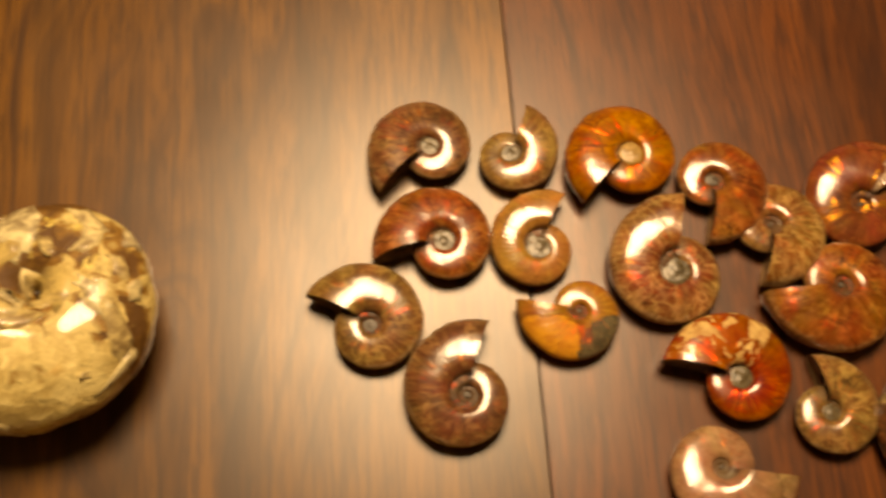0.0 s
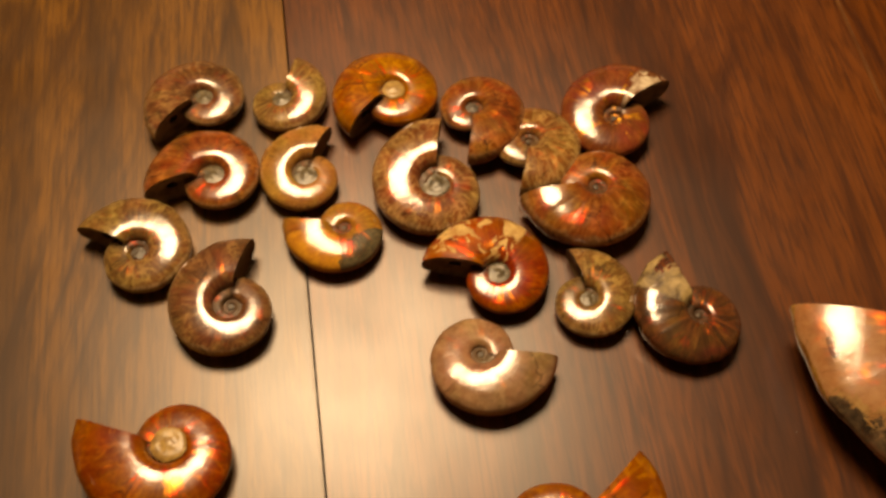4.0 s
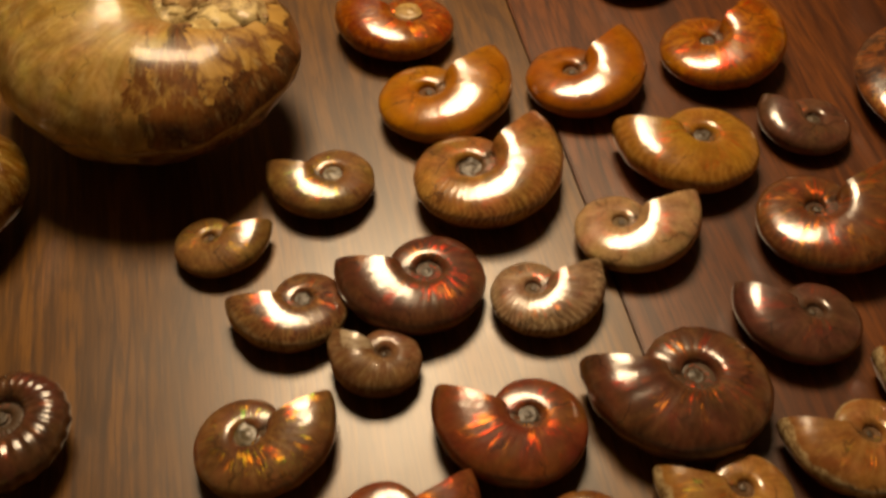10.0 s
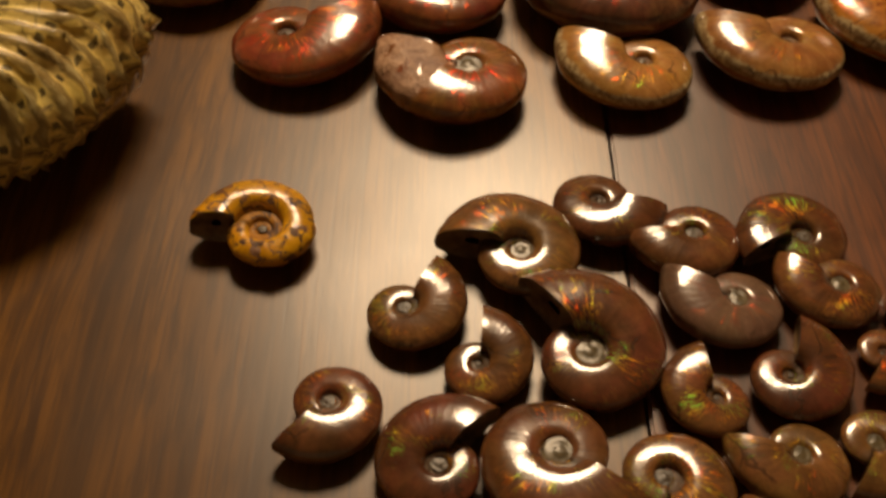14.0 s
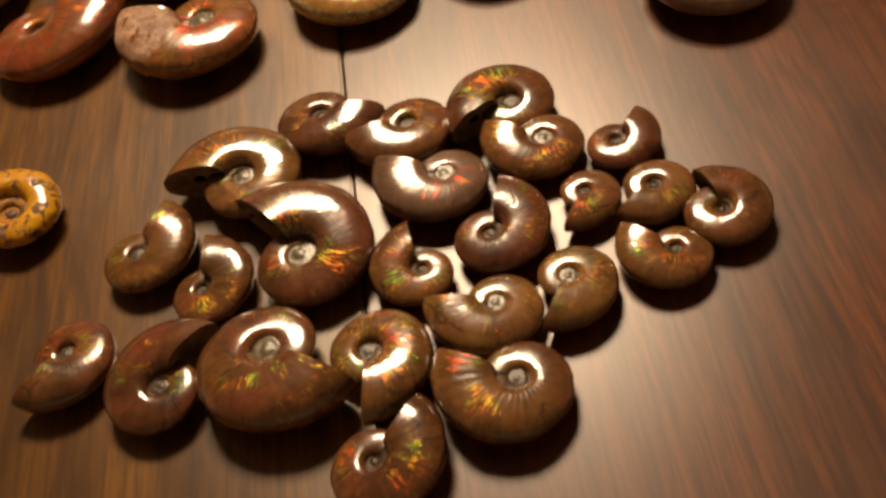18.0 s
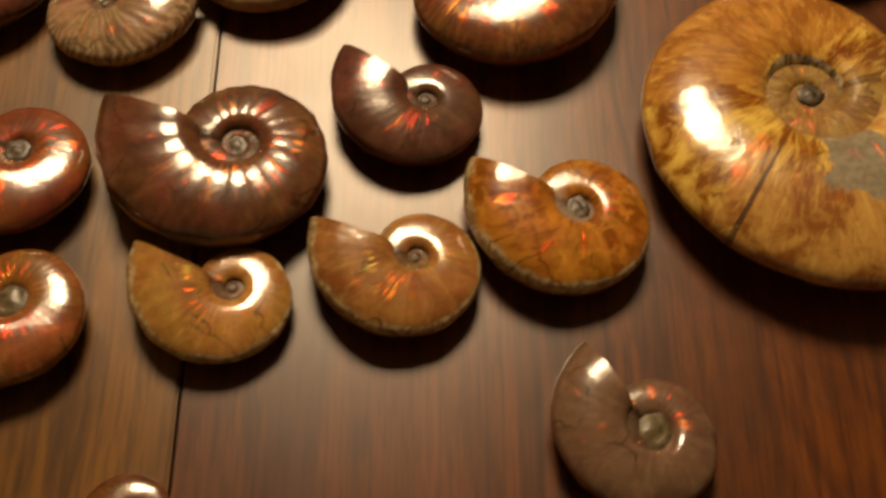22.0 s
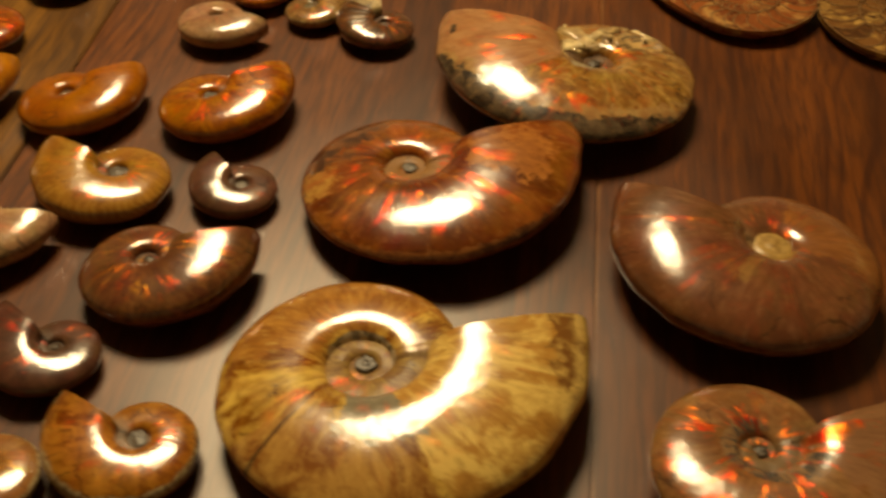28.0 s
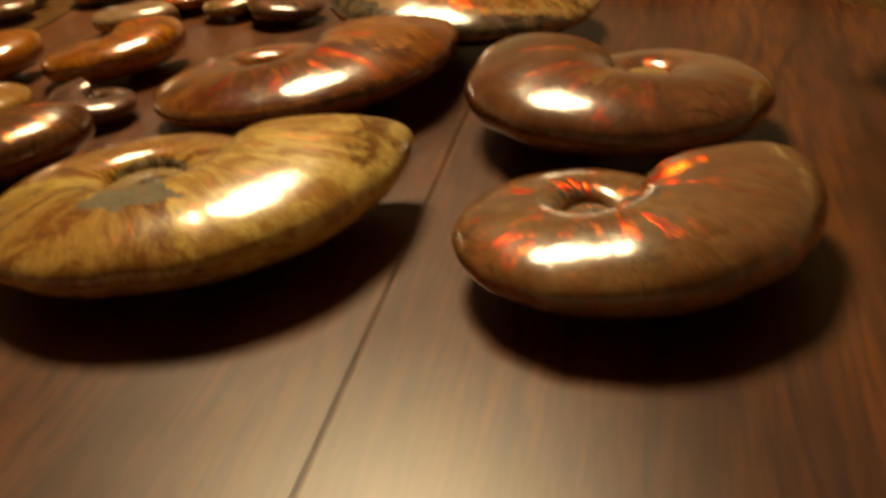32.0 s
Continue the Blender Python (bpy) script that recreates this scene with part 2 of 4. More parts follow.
    if rim:
        worn = maths(nt, "ADD", edge_on, maths(nt, "MULTIPLY", maths(nt, "SUBTRACT", noise_of(nt, p, 130.0, 5.0, 0.65), 0.5), 0.22))
        tint = mixed(nt, maths(nt, "MULTIPLY", ramp(nt, worn, (0.085, (1.0,)), (0.11, (0.0,))), rim), tint, mixed(nt, ramp(nt, grain, (0.42, (0.0,)), (0.58, (1.0,))), (0.26, 0.17, 0.075), (0.52, 0.41, 0.22)))
    # Darker inner whorls: shade of the umbilicus put into the colour, besides core tones.
    inner = ramp(nt, maths(nt, "MULTIPLY", 0.5, maths(nt, "ADD", uvs.outputs[0], maths(nt, "MULTIPLY", patch, 0.2))), (0.5, (0.0,)), (0.56, (1.0,)))
    tint = mixed(nt, maths(nt, "MULTIPLY", inner, 0.8), tint, core)
    net2 = nt.nodes.new("ShaderNodeTexVoronoi")
    net2.feature = "DISTANCE_TO_EDGE"
    nt.links.new(node(nt, "ShaderNodeVectorMath", "ADD", i0=p, i1=scaled(nt, node(nt, "ShaderNodeTexNoise", Vector=p, Scale=210.0, Detail=4.0).outputs[1], (0.006, 0.006, 0.006))).outputs[0], net2.inputs["Vector"])
    net2.inputs["Scale"].default_value = 62.0
    crack = maths(nt, "MULTIPLY", ramp(nt, net2.outputs[0], (0.008, (1.0,)), (0.022, (0.0,))), ramp(nt, noise_of(nt, p, 75.0, 3.0), (0.50, (0.0,)), (0.58, (0.7,))))
    tint = mixed(nt, maths(nt, "MULTIPLY", crack, cracks), tint, (dark[0] * 0.35, dark[1] * 0.35, dark[2] * 0.35))
    nt.links.new(maths(nt, "ADD", rough, maths(nt, "MULTIPLY", inner, 0.3)), b.inputs["Roughness"])
    polish = maths(nt, "MULTIPLY", maths(nt, "SUBTRACT", 1.0, maths(nt, "MULTIPLY", inner, 0.94)), coat)
    for at_u, half_u, at_v, half_v, one, two, ragged, size, line in marks:
        su = maths(nt, "DIVIDE", maths(nt, "ABSOLUTE", maths(nt, "SUBTRACT", uvs.outputs[0], at_u)), half_u)
        sv = maths(nt, "DIVIDE", maths(nt, "ABSOLUTE", maths(nt, "SUBTRACT", edge_on, at_v)), half_v)
        far = maths(nt, "POWER", maths(nt, "ADD", maths(nt, "POWER", su, 3.0), maths(nt, "POWER", sv, 3.0)), 0.333)
        far = maths(nt, "ADD", far, maths(nt, "MULTIPLY", maths(nt, "SUBTRACT", noise_of(nt, p, size, 6.0, 0.66, 0.8), 0.5), ragged))
        flame = noise_of(nt, scaled(nt, uv, (30, 7, 1), off), 1.0, 5.0, 0.66, 1.0)
        blend = maths(nt, "ADD", maths(nt, "MULTIPLY", flame, 0.6), maths(nt, "MULTIPLY", noise_of(nt, p, size * 1.6, 5.0, 0.65, 0.5), 0.4))
        tint = mixed(nt, ramp(nt, far, (0.96, (1.0,)), (1.03, (0.0,))), tint, mixed(nt, ramp(nt, blend, (0.44, (0.0,)), (0.55, (1.0,))), one, two))
        if line:
            tint = mixed(nt, maths(nt, "MULTIPLY", ramp(nt, far, (0.94, (0.0,)), (0.98, (1.0,)), (1.02, (1.0,)), (1.06, (0.0,))), line), tint, (0.035, 0.020, 0.008))
    if marks:
        hair = noise_of(nt, scaled(nt, uv, (130, 16, 1), off), 1.0, 5.0, 0.68, 0.6)
        tint = mixed(nt, ramp(nt, hair, (0.34, (0.40,)), (0.48, (0.0,))), tint, dark)
        tint = mixed(nt, ramp(nt, hair, (0.54, (0.0,)), (0.70, (0.45,))), tint, streak)
    if stain:
        spot = noise_of(nt, p, 150.0, 4.0, 0.6)
        su = maths(nt, "ABSOLUTE", maths(nt, "SUBTRACT", uvs.outputs[0], stain[0]))
        sv = maths(nt, "ABSOLUTE", maths(nt, "SUBTRACT", uvs.outputs[1], stain[2]))
        far = maths(nt, "MAXIMUM", maths(nt, "DIVIDE", su, stain[1]), maths(nt, "DIVIDE", sv, stain[3]))
        where = ramp(nt, maths(nt, "ADD", maths(nt, "MULTIPLY", far, 0.5), maths(nt, "MULTIPLY", spot, 0.5)), (0.72, (1.0,)), (0.75, (0.0,)))
        tint = mixed(nt, where, tint, mixed(nt, ramp(nt, grain, (0.4, (0.0,)), (0.6, (1.0,))), (0.19, 0.165, 0.11), (0.26, 0.225, 0.155)))
    nt.links.new(tint, b.inputs["Base Color"])
    nt.links.new(polish, b.inputs["Coat Weight"])
    b.inputs["Coat IOR"].default_value = 1.62
    skin = maths(nt, "ADD", maths(nt, "MULTIPLY", patch, 0.5), maths(nt, "MULTIPLY", grain, 0.06))
    wave = maths(nt, "MULTIPLY", wave, maths(nt, "MULTIPLY", maths(nt, "SUBTRACT", 1.0, inner), ramp(nt, edge_on, (0.16, (1.0,)), (0.36, (0.15,)))))
    height = maths(nt, "ADD", maths(nt, "MULTIPLY", wave, relief * 0.14), skin)
    bump = node(nt, "ShaderNodeBump", Strength=0.35, Distance=0.0005, Height=height)
    nt.links.new(bump.outputs[0], b.inputs["Normal"])
    dents = noise_of(nt, p, 190.0, 3.0, 0.55)
    soft = node(nt, "ShaderNodeBump", Strength=0.42, Distance=0.0005, Height=maths(nt, "ADD", maths(nt, "MULTIPLY", wave, relief * 0.03), maths(nt, "ADD", skin, maths(nt, "MULTIPLY", dents, 0.8))))
    nt.links.new(soft.outputs[0], b.inputs["Coat Normal"])
    out = nt.nodes["Material Output"]
    last = b.outputs[0]
    if fire > 0:
        hues = hues or ((0.80, 0.025, 0.008), (0.95, 0.09, 0.012), (0.95, 0.34, 0.03))
        hue = ramp(nt, noise_of(nt, p, 150.0, 2.0), (0.38, hues[0]), (0.5, hues[1]), (0.64, hues[2]))
        rays = noise_of(nt, scaled(nt, uv, (*fleck, 1), off), 1.0, 3.0, 0.6, 0.6)
        spread = node(nt, "ShaderNodeBump", Strength=0.5, Distance=0.0022, Height=maths(nt, "ADD", maths(nt, "MULTIPLY", rays, 0.5), noise_of(nt, p, 120.0, 1.0)))
        gloss = node(nt, "ShaderNodeBsdfGlossy", Color=hue, Roughness=0.33, Normal=spread.outputs[0])
        where = maths(nt, "MULTIPLY", ramp(nt, noise_of(nt, p, 85.0, 3.0, 0.6, 0.5), (fire_at, (0.0,)), (fire_at + 0.13, (1.0,))), ramp(nt, rays, (0.50, (0.0,)), (0.61, (1.0,))))
        near_core = ramp(nt, uvs.outputs[1], (0.14, (0.25,)), (0.27, (1.0,)), (0.42, (1.0,)), (0.48, (0.0,)))
        where = maths(nt, "MULTIPLY", where, near_core)
        mix = node(nt, "ShaderNodeMixShader", i0=maths(nt, "MULTIPLY", where, min(1.0, fire * 2.4)), i1=last, i2=gloss.outputs[0])
        last = mix.outputs[0]
    if crust:
        c1, c2 = crust
        edge = noise_of(nt, p, crust_scale, 6.0, 0.62, 1.2)
        inside = ramp(nt, edge, (crust_at - 0.015, (0.0,)), (crust_at + 0.015, (1.0,)))
        shards = node(nt, "ShaderNodeTexVoronoi", Vector=node(nt, "ShaderNodeVectorMath", "ADD", i0=p, i1=scaled(nt, node(nt, "ShaderNodeTexNoise", Vector=p, Scale=90.0, Detail=3.0).outputs[1], (0.016, 0.016, 0.016))).outputs[0], Scale=flakes * 2.0 or 160.0)
        if span:
            reach = maths(nt, "ADD", uvs.outputs[0], maths(nt, "MULTIPLY", noise_of(nt, p, 120.0, 4.0), 0.10))
            inside = maths(nt, "MULTIPLY", inside, maths(nt, "MULTIPLY", ramp(nt, reach, (span[0] + 0.045, (0.0,)), (span[0] + 0.055, (1.0,))), ramp(nt, reach, (span[1] + 0.045, (1.0,)), (span[1] + 0.055, (0.0,)))))
        chip = noise_of(nt, p, chip_scale, 6.0, 0.65)
        ccol = mixed(nt, ramp(nt, chip, (0.36, (0.0,)), (0.58, (1.0,))), c2, c1)
        if flakes:
            torn = noise_of(nt, p, flakes, 8.0, 0.68, 0.35)
            lot = node(nt, "ShaderNodeSeparateXYZ", Vector=shards.outputs[1]).outputs[0]
            small = node(nt, "ShaderNodeSeparateXYZ", Vector=node(nt, "ShaderNodeTexVoronoi", Vector=p, Scale=flakes * 4.5).outputs[1]).outputs[0]
            torn = maths(nt, "ADD", maths(nt, "MULTIPLY", torn, 0.94 - shard), maths(nt, "ADD", maths(nt, "MULTIPLY", lot, shard), maths(nt, "MULTIPLY", small, 0.06)))
            pale = maths(nt, "ADD", maths(nt, "ADD", torn, flake_bias), maths(nt, "MULTIPLY", maths(nt, "SUBTRACT", noise_of(nt, p, 26.0, 2.0), 0.5), 0.6))
            amber = (c2[0] * 0.55 + c1[0] * 0.32, c2[1] * 0.55 + c1[1] * 0.22, c2[2] * 0.6 + c1[2] * 0.08)
            ccol = ramp(nt, pale, (0.38, c2), (0.455, amber), (0.485, (c1[0] * 0.62, c1[1] * 0.58, c1[2] * 0.50)), (0.52, c1), (0.58, (c1[0] * 0.72, c1[1] * 0.66, c1[2] * 0.55)), (0.66, (c1[0] * 1.1, c1[1] * 1.12, c1[2] * 1.2)))
            chip = maths(nt, "ADD", maths(nt, "MULTIPLY", torn, 1.6), maths(nt, "MULTIPLY", chip, 0.4))
        dull = nt.nodes.new("ShaderNodeBsdfPrincipled")
        nt.links.new(ccol, dull.inputs["Base Color"])
        dull.inputs["Roughness"].default_value = 0.55
        dull.inputs["Coat Weight"].default_value, dull.inputs["Coat Roughness"].default_value = crust_coat, 0.08
        rel = node(nt, "ShaderNodeBump", Strength=0.8, Distance=0.0016, Height=maths(nt, "ADD", chip, maths(nt, "MULTIPLY", shards.outputs[0], 0.5)))
        nt.links.new(rel.outputs[0], dull.inputs["Normal"])
        mix = node(nt, "ShaderNodeMixShader", i0=inside, i1=last, i2=dull.outputs[0])
        last = mix.outputs[0]
    nt.links.new(last, out.inputs[0])
    return m


def slice_material(name, deep, mid, pale, share=0.55):
    """Polished calcite of a sliced fossil: every chamber has its own shade, with cloudy pale calcite in places."""
    m, nt, b = shader(name)
    geo = node(nt, "ShaderNodeNewGeometry").outputs["Position"]
    rnd = node(nt, "ShaderNodeObjectInfo").outputs["Random"]
    own = ramp(nt, rnd, (0.0, deep), (0.55, (deep[0] * 0.5 + mid[0] * 0.5, deep[1] * 0.5 + mid[1] * 0.5, deep[2] * 0.5 + mid[2] * 0.5)), (0.9, mid))
    cloud = noise_of(nt, geo, 55.0, 5.0, 0.62, 0.8)
    fine = noise_of(nt, geo, 330.0, 5.0, 0.65, 1.0)
    col = mixed(nt, ramp(nt, fine, (0.42, (0.0,)), (0.62, (0.7,))), own, mid)
    col = mixed(nt, ramp(nt, maths(nt, "ADD", cloud, maths(nt, "MULTIPLY", maths(nt, "SUBTRACT", fine, 0.5), 0.35)), (share, (0.0,)), (share + 0.08, (0.85,))), col, pale)
    nt.links.new(col, b.inputs["Base Color"])
    b.inputs["Roughness"].default_value, b.inputs["Coat Weight"].default_value = 0.25, 0.7
    return m


def flake_material(name, low, high):
    """Cream to tan outer shell, each flake with its own tone and stains."""
    m, nt, b = shader(name)
    pos = node(nt, "ShaderNodeNewGeometry").outputs["Position"]
    rnd = node(nt, "ShaderNodeObjectInfo").outputs["Random"]
    tone = ramp(nt, rnd, (0.0, low), (0.45, (low[0] * 0.5 + high[0] * 0.5, low[1] * 0.5 + high[1] * 0.5, low[2] * 0.5 + high[2] * 0.5)), (1.0, high))
    soil = noise_of(nt, pos, 190.0, 6.0, 0.68, 0.6)
    nt.links.new(mixed(nt, ramp(nt, soil, (0.40, (0.75,)), (0.58, (0.0,))), tone, (0.12, 0.055, 0.014)), b.inputs["Base Color"])
    b.inputs["Roughness"].default_value, b.inputs["Coat Weight"].default_value = 0.45, 0.4
    nt.links.new(node(nt, "ShaderNodeBump", Strength=0.6, Distance=0.0008, Height=soil).outputs[0], b.inputs["Normal"])
    return m


WOOD = wood_material()
# Unseen room surfaces, made pale so their bounce lifts the ambient light.
FLOOR = plain_material("bounce_floor", (0.42, 0.36, 0.28), (0.52, 0.45, 0.36), 0.95, 30.0)
WALL = plain_material("bounce_wall", (0.74, 0.68, 0.57), (0.80, 0.74, 0.63), 0.9, 3.0)
CEILING = plain_material("bounce_ceiling", (0.74, 0.71, 0.65), (0.80, 0.77, 0.71), 0.95, 4.0)
MATRIX = plain_material("aperture_matrix", (0.075, 0.040, 0.018), (0.30, 0.185, 0.085), 0.5, 260.0)
CALCITE = plain_material("umbilical_calcite", (0.014, 0.009, 0.005), (0.105, 0.072, 0.038), 0.42, 560.0)
OLIVE = plain_material("olive_calcite", (0.026, 0.019, 0.009), (0.165, 0.125, 0.058), 0.34, 460.0)
OLIVE_PALE = plain_material("pale_heart_calcite", (0.30, 0.21, 0.10), (0.66, 0.55, 0.36), 0.3, 380.0)
OCHRE = plain_material("ochre_core", (0.20, 0.11, 0.026), (0.52, 0.34, 0.10), 0.35, 420.0)
PLATE = flake_material("cream_shell_flake", (0.34, 0.19, 0.055), (0.84, 0.70, 0.34))
PALE_PLATE = flake_material("pale_shell_flake", (0.58, 0.44, 0.14), (0.86, 0.77, 0.44))
CREAM = shell_material("cream_limestone", (0.95, 0.87, 0.43), (0.84, 0.70, 0.28), (0.96, 0.91, 0.52), 0.0, 5, 0.1, 0.75, 0.0, 0.6, crust=((0.80, 0.66, 0.28), (0.24, 0.13, 0.04)), crust_at=0.62, crust_scale=150.0, drift=0.1, cracks=0.0)
SLICES = [
    slice_material("sliced_red_calcite", (0.105, 0.026, 0.008), (0.26, 0.078, 0.018), (0.42, 0.24, 0.075), 0.53),
    slice_material("sliced_brown_calcite", (0.052, 0.019, 0.007), (0.17, 0.075, 0.020), (0.50, 0.31, 0.085), 0.52),
    slice_material("sliced_grey_calcite", (0.050, 0.024, 0.010), (0.16, 0.082, 0.030), (0.46, 0.33, 0.12), 0.50),
]
SEPTUM = plain_material("pale_septum", (0.05, 0.020, 0.008), (0.26, 0.15, 0.055), 0.3, 300.0)
GREEN_FIRE = ((0.90, 0.11, 0.01), (0.92, 0.48, 0.02), (0.22, 0.62, 0.05))
STYLES = {}
STYLES["pearl"] = shell_material("mauve_brown_nacre", (0.215, 0.095, 0.040), (0.060, 0.026, 0.011), (0.44, 0.28, 0.115), 0.10, 44, 0.35, 0.28, 1.0, 0.8, veins=0.45, rim=0.3, ray_share=0.45, stripe=0.22)
STYLES["pearl_ribbed"] = shell_material("ribbed_grey_nacre", (0.30, 0.19, 0.11), (0.16, 0.09, 0.05), (0.56, 0.43, 0.27), 0.16, 34, 1.2, stripe=0.5)
STYLES["red"] = shell_material("red_brown_shell", (0.335, 0.120, 0.021), (0.15, 0.034, 0.010), (0.50, 0.22, 0.04), 0.26, 40, 0.35, 0.28, 1.0, 0.8, veins=0.6, drift=0.6, vein_scale=190.0)
STYLES["orange"] = shell_material("orange_brown_shell", (0.36, 0.130, 0.018), (0.25, 0.080, 0.012), (0.42, 0.170, 0.032), 0.03, 60, 0.30, 0.28, 1.0, 0.3, drift=0.4)
STYLES["chestnut"] = shell_material("chestnut_shell", (0.30, 0.105, 0.028), (0.095, 0.030, 0.010), (0.48, 0.235, 0.075), 0.10, 46, 0.35, 0.28, 1.0, 0.8, veins=0.5, rim=0.2, ray_share=0.45, stripe=0.15)
STYLES["tan"] = shell_material("tan_mottled_shell", (0.28, 0.120, 0.038), (0.115, 0.045, 0.015), (0.66, 0.46, 0.19), 0.10, 42, 0.45, 0.28, 1.0, 0.8, veins=0.45, rim=0.25, ray_share=0.45, stripe=0.25)
STYLES["ribbed_tan"] = shell_material("ribbed_tan_shell", (0.46, 0.235, 0.072), (0.18, 0.075, 0.024), (0.56, 0.33, 0.11), 0.04, 46, 1.0, 0.28, 1.0, 0.8, rays_per_turn=90, ray_at=0.44, veins=0.3, stripe=0.36, ray_share=0.3)
STYLES["brown_ribbed"] = shell_material("dark_brown_ribbed_shell", (0.125, 0.048, 0.027), (0.062, 0.024, 0.014), (0.24, 0.110, 0.055), 0.12, 36, 0.6, stripe=0.12, ray_share=0.3, fleck=(40, 6.0), fire_at=0.44)
STYLES["dark"] = shell_material("plum_brown_shell", (0.120, 0.050, 0.034), (0.060, 0.025, 0.017), (0.18, 0.085, 0.055), 0.10, 40, 0.4, ray_share=0.3, fleck=(26, 4.5))
STYLES["grey"] = shell_material("grey_brown_nacre", (0.185, 0.112, 0.072), (0.105, 0.060, 0.040), (0.28, 0.185, 0.125), 0.07, 40, 0.4, 0.28, 1.0, 0.6, drift=0.5, ray_share=0.3, fleck=(26, 4.5))
STYLES["green"] = shell_material("olive_brown_nacre", (0.22, 0.118, 0.050), (0.12, 0.056, 0.022), (0.36, 0.23, 0.09), 0.26, 38, 0.6, hues=GREEN_FIRE, veins=0.25, fleck=(60, 8.0), ray_share=0.35)
STYLES["fire"] = shell_material("fiery_brown_ammolite", (0.22, 0.075, 0.032), (0.125, 0.044, 0.020), (0.32, 0.135, 0.055), 0.15, 38, 0.4, ray_share=0.3, fleck=(40, 7.0), fire_at=0.42)
STYLES["coppery"] = shell_material("coppery_ammolite", (0.176, 0.078, 0.034), (0.080, 0.035, 0.015), (0.27, 0.128, 0.052), 0.25, 42, 0.3, 0.24, 1.0, 0.4, hues=GREEN_FIRE, fleck=(105, 16.0), ray_share=0.25, drift=0.7)
STYLES["coppery_ribbed"] = shell_material("coppery_ribbed_ammolite", (0.176, 0.078, 0.034), (0.080, 0.035, 0.015), (0.27, 0.128, 0.052), 0.25, 34, 1.0, 0.24, 1.0, 0.4, hues=GREEN_FIRE, fleck=(105, 16.0), ray_share=0.25, drift=0.7)
STYLES["lump"] = shell_material("worn_brown_shell", (0.215, 0.100, 0.052), (0.12, 0.058, 0.026), (0.38, 0.27, 0.15), 0.0, 30, 0.3, 0.4, 0.6, 0.7, crust=((0.42, 0.31, 0.18), (0.20, 0.11, 0.05)), crust_at=0.68, marks=((0.02, 0.07, 0.32, 0.16, (0.46, 0.37, 0.25), (0.30, 0.21, 0.12), 1.0, 150.0, 0.3),))
STYLES["patch"] = shell_material("patched_ochre_shell", (0.30, 0.115, 0.036), (0.17, 0.058, 0.018), (0.46, 0.24, 0.06), 0.12, 40, 0.5, 0.3, 0.9, 0.6, marks=((0.15, 0.10, 0.12, 0.22, (0.64, 0.30, 0.022), (0.50, 0.20, 0.018), 0.9, 130.0, 0.3), (0.37, 0.13, 0.06, 0.22, (0.060, 0.054, 0.032), (0.13, 0.11, 0.06), 0.9, 150.0, 0.3)))
STYLES["gold"] = shell_material("golden_pyritic_shell", (0.64, 0.31, 0.016), (0.40, 0.17, 0.010), (0.72, 0.44, 0.06), 0.0, 26, 0.7, 0.35, 0.6, 0.6, crust=((0.16, 0.06, 0.012), (0.04, 0.018, 0.006)), crust_at=0.55, crust_scale=330.0, drift=0.4, core=(0.34, 0.15, 0.012))
STYLES["bigamber"] = shell_material("amber_brown_shell", (0.31, 0.122, 0.030), (0.125, 0.036, 0.011), (0.43, 0.185, 0.05), 0.18, 44, 0.3, 0.26, 1.0, 0.8, rays_per_turn=18, feather=11.0, plumes=0.5, core=(0.24, 0.13, 0.035), drift=0.7, marks=((0.60, 0.12, 0.05, 0.22, (0.045, 0.016, 0.008), (0.20, 0.070, 0.018), 1.8, 110.0, 0.0), (0.48, 0.035, 0.14, 0.08, (0.44, 0.24, 0.05), (0.32, 0.13, 0.03), 3.4, 260.0, 0.0), (0.06, 0.05, 0.26, 0.09, (0.40, 0.15, 0.028), (0.31, 0.11, 0.022), 3.4, 180.0, 0.0), (0.25, 0.14, 0.03, 0.05, (0.09, 0.03, 0.010), (0.24, 0.085, 0.02), 1.8, 150.0, 0.0)))
STYLES["bigcream"] = shell_material("cream_and_amber_shell", (0.47, 0.215, 0.036), (0.18, 0.062, 0.010), (0.78, 0.56, 0.155), 0.05, 34, 0.4, 0.28, 1.0, 0.9, rays_per_turn=26, ray_share=0.4, stain=(0.246, 0.058, 0.360, 0.115), feather=26.0, core=(0.15, 0.078, 0.026), drift=0.4, marks=((0.07, 0.13, 0.2, 0.30, (0.78, 0.55, 0.155), (0.46, 0.235, 0.045), 0.5, 60.0, 0.0), (0.70, 0.20, 0.12, 0.30, (0.28, 0.105, 0.013), (0.44, 0.205, 0.032), 0.9, 60.0, 0.0), (0.30, 0.105, 0.08, 0.20, (0.24, 0.085, 0.013), (0.47, 0.26, 0.06), 0.35, 70.0, 0.0), (0.375, 0.0026, 0.13, 0.20, (0.06, 0.032, 0.012), (0.10, 0.05, 0.018), 1.2, 150.0, 0.0), (0.80, 0.26, 0.47, 0.06, (0.08, 0.06, 0.035), (0.46, 0.38, 0.25), 0.8, 170.0, 0.5), (0.02, 0.05, 0.10, 0.07, (0.60, 0.40, 0.11), (0.20, 0.085, 0.018), 2.4, 130.0, 0.0)))
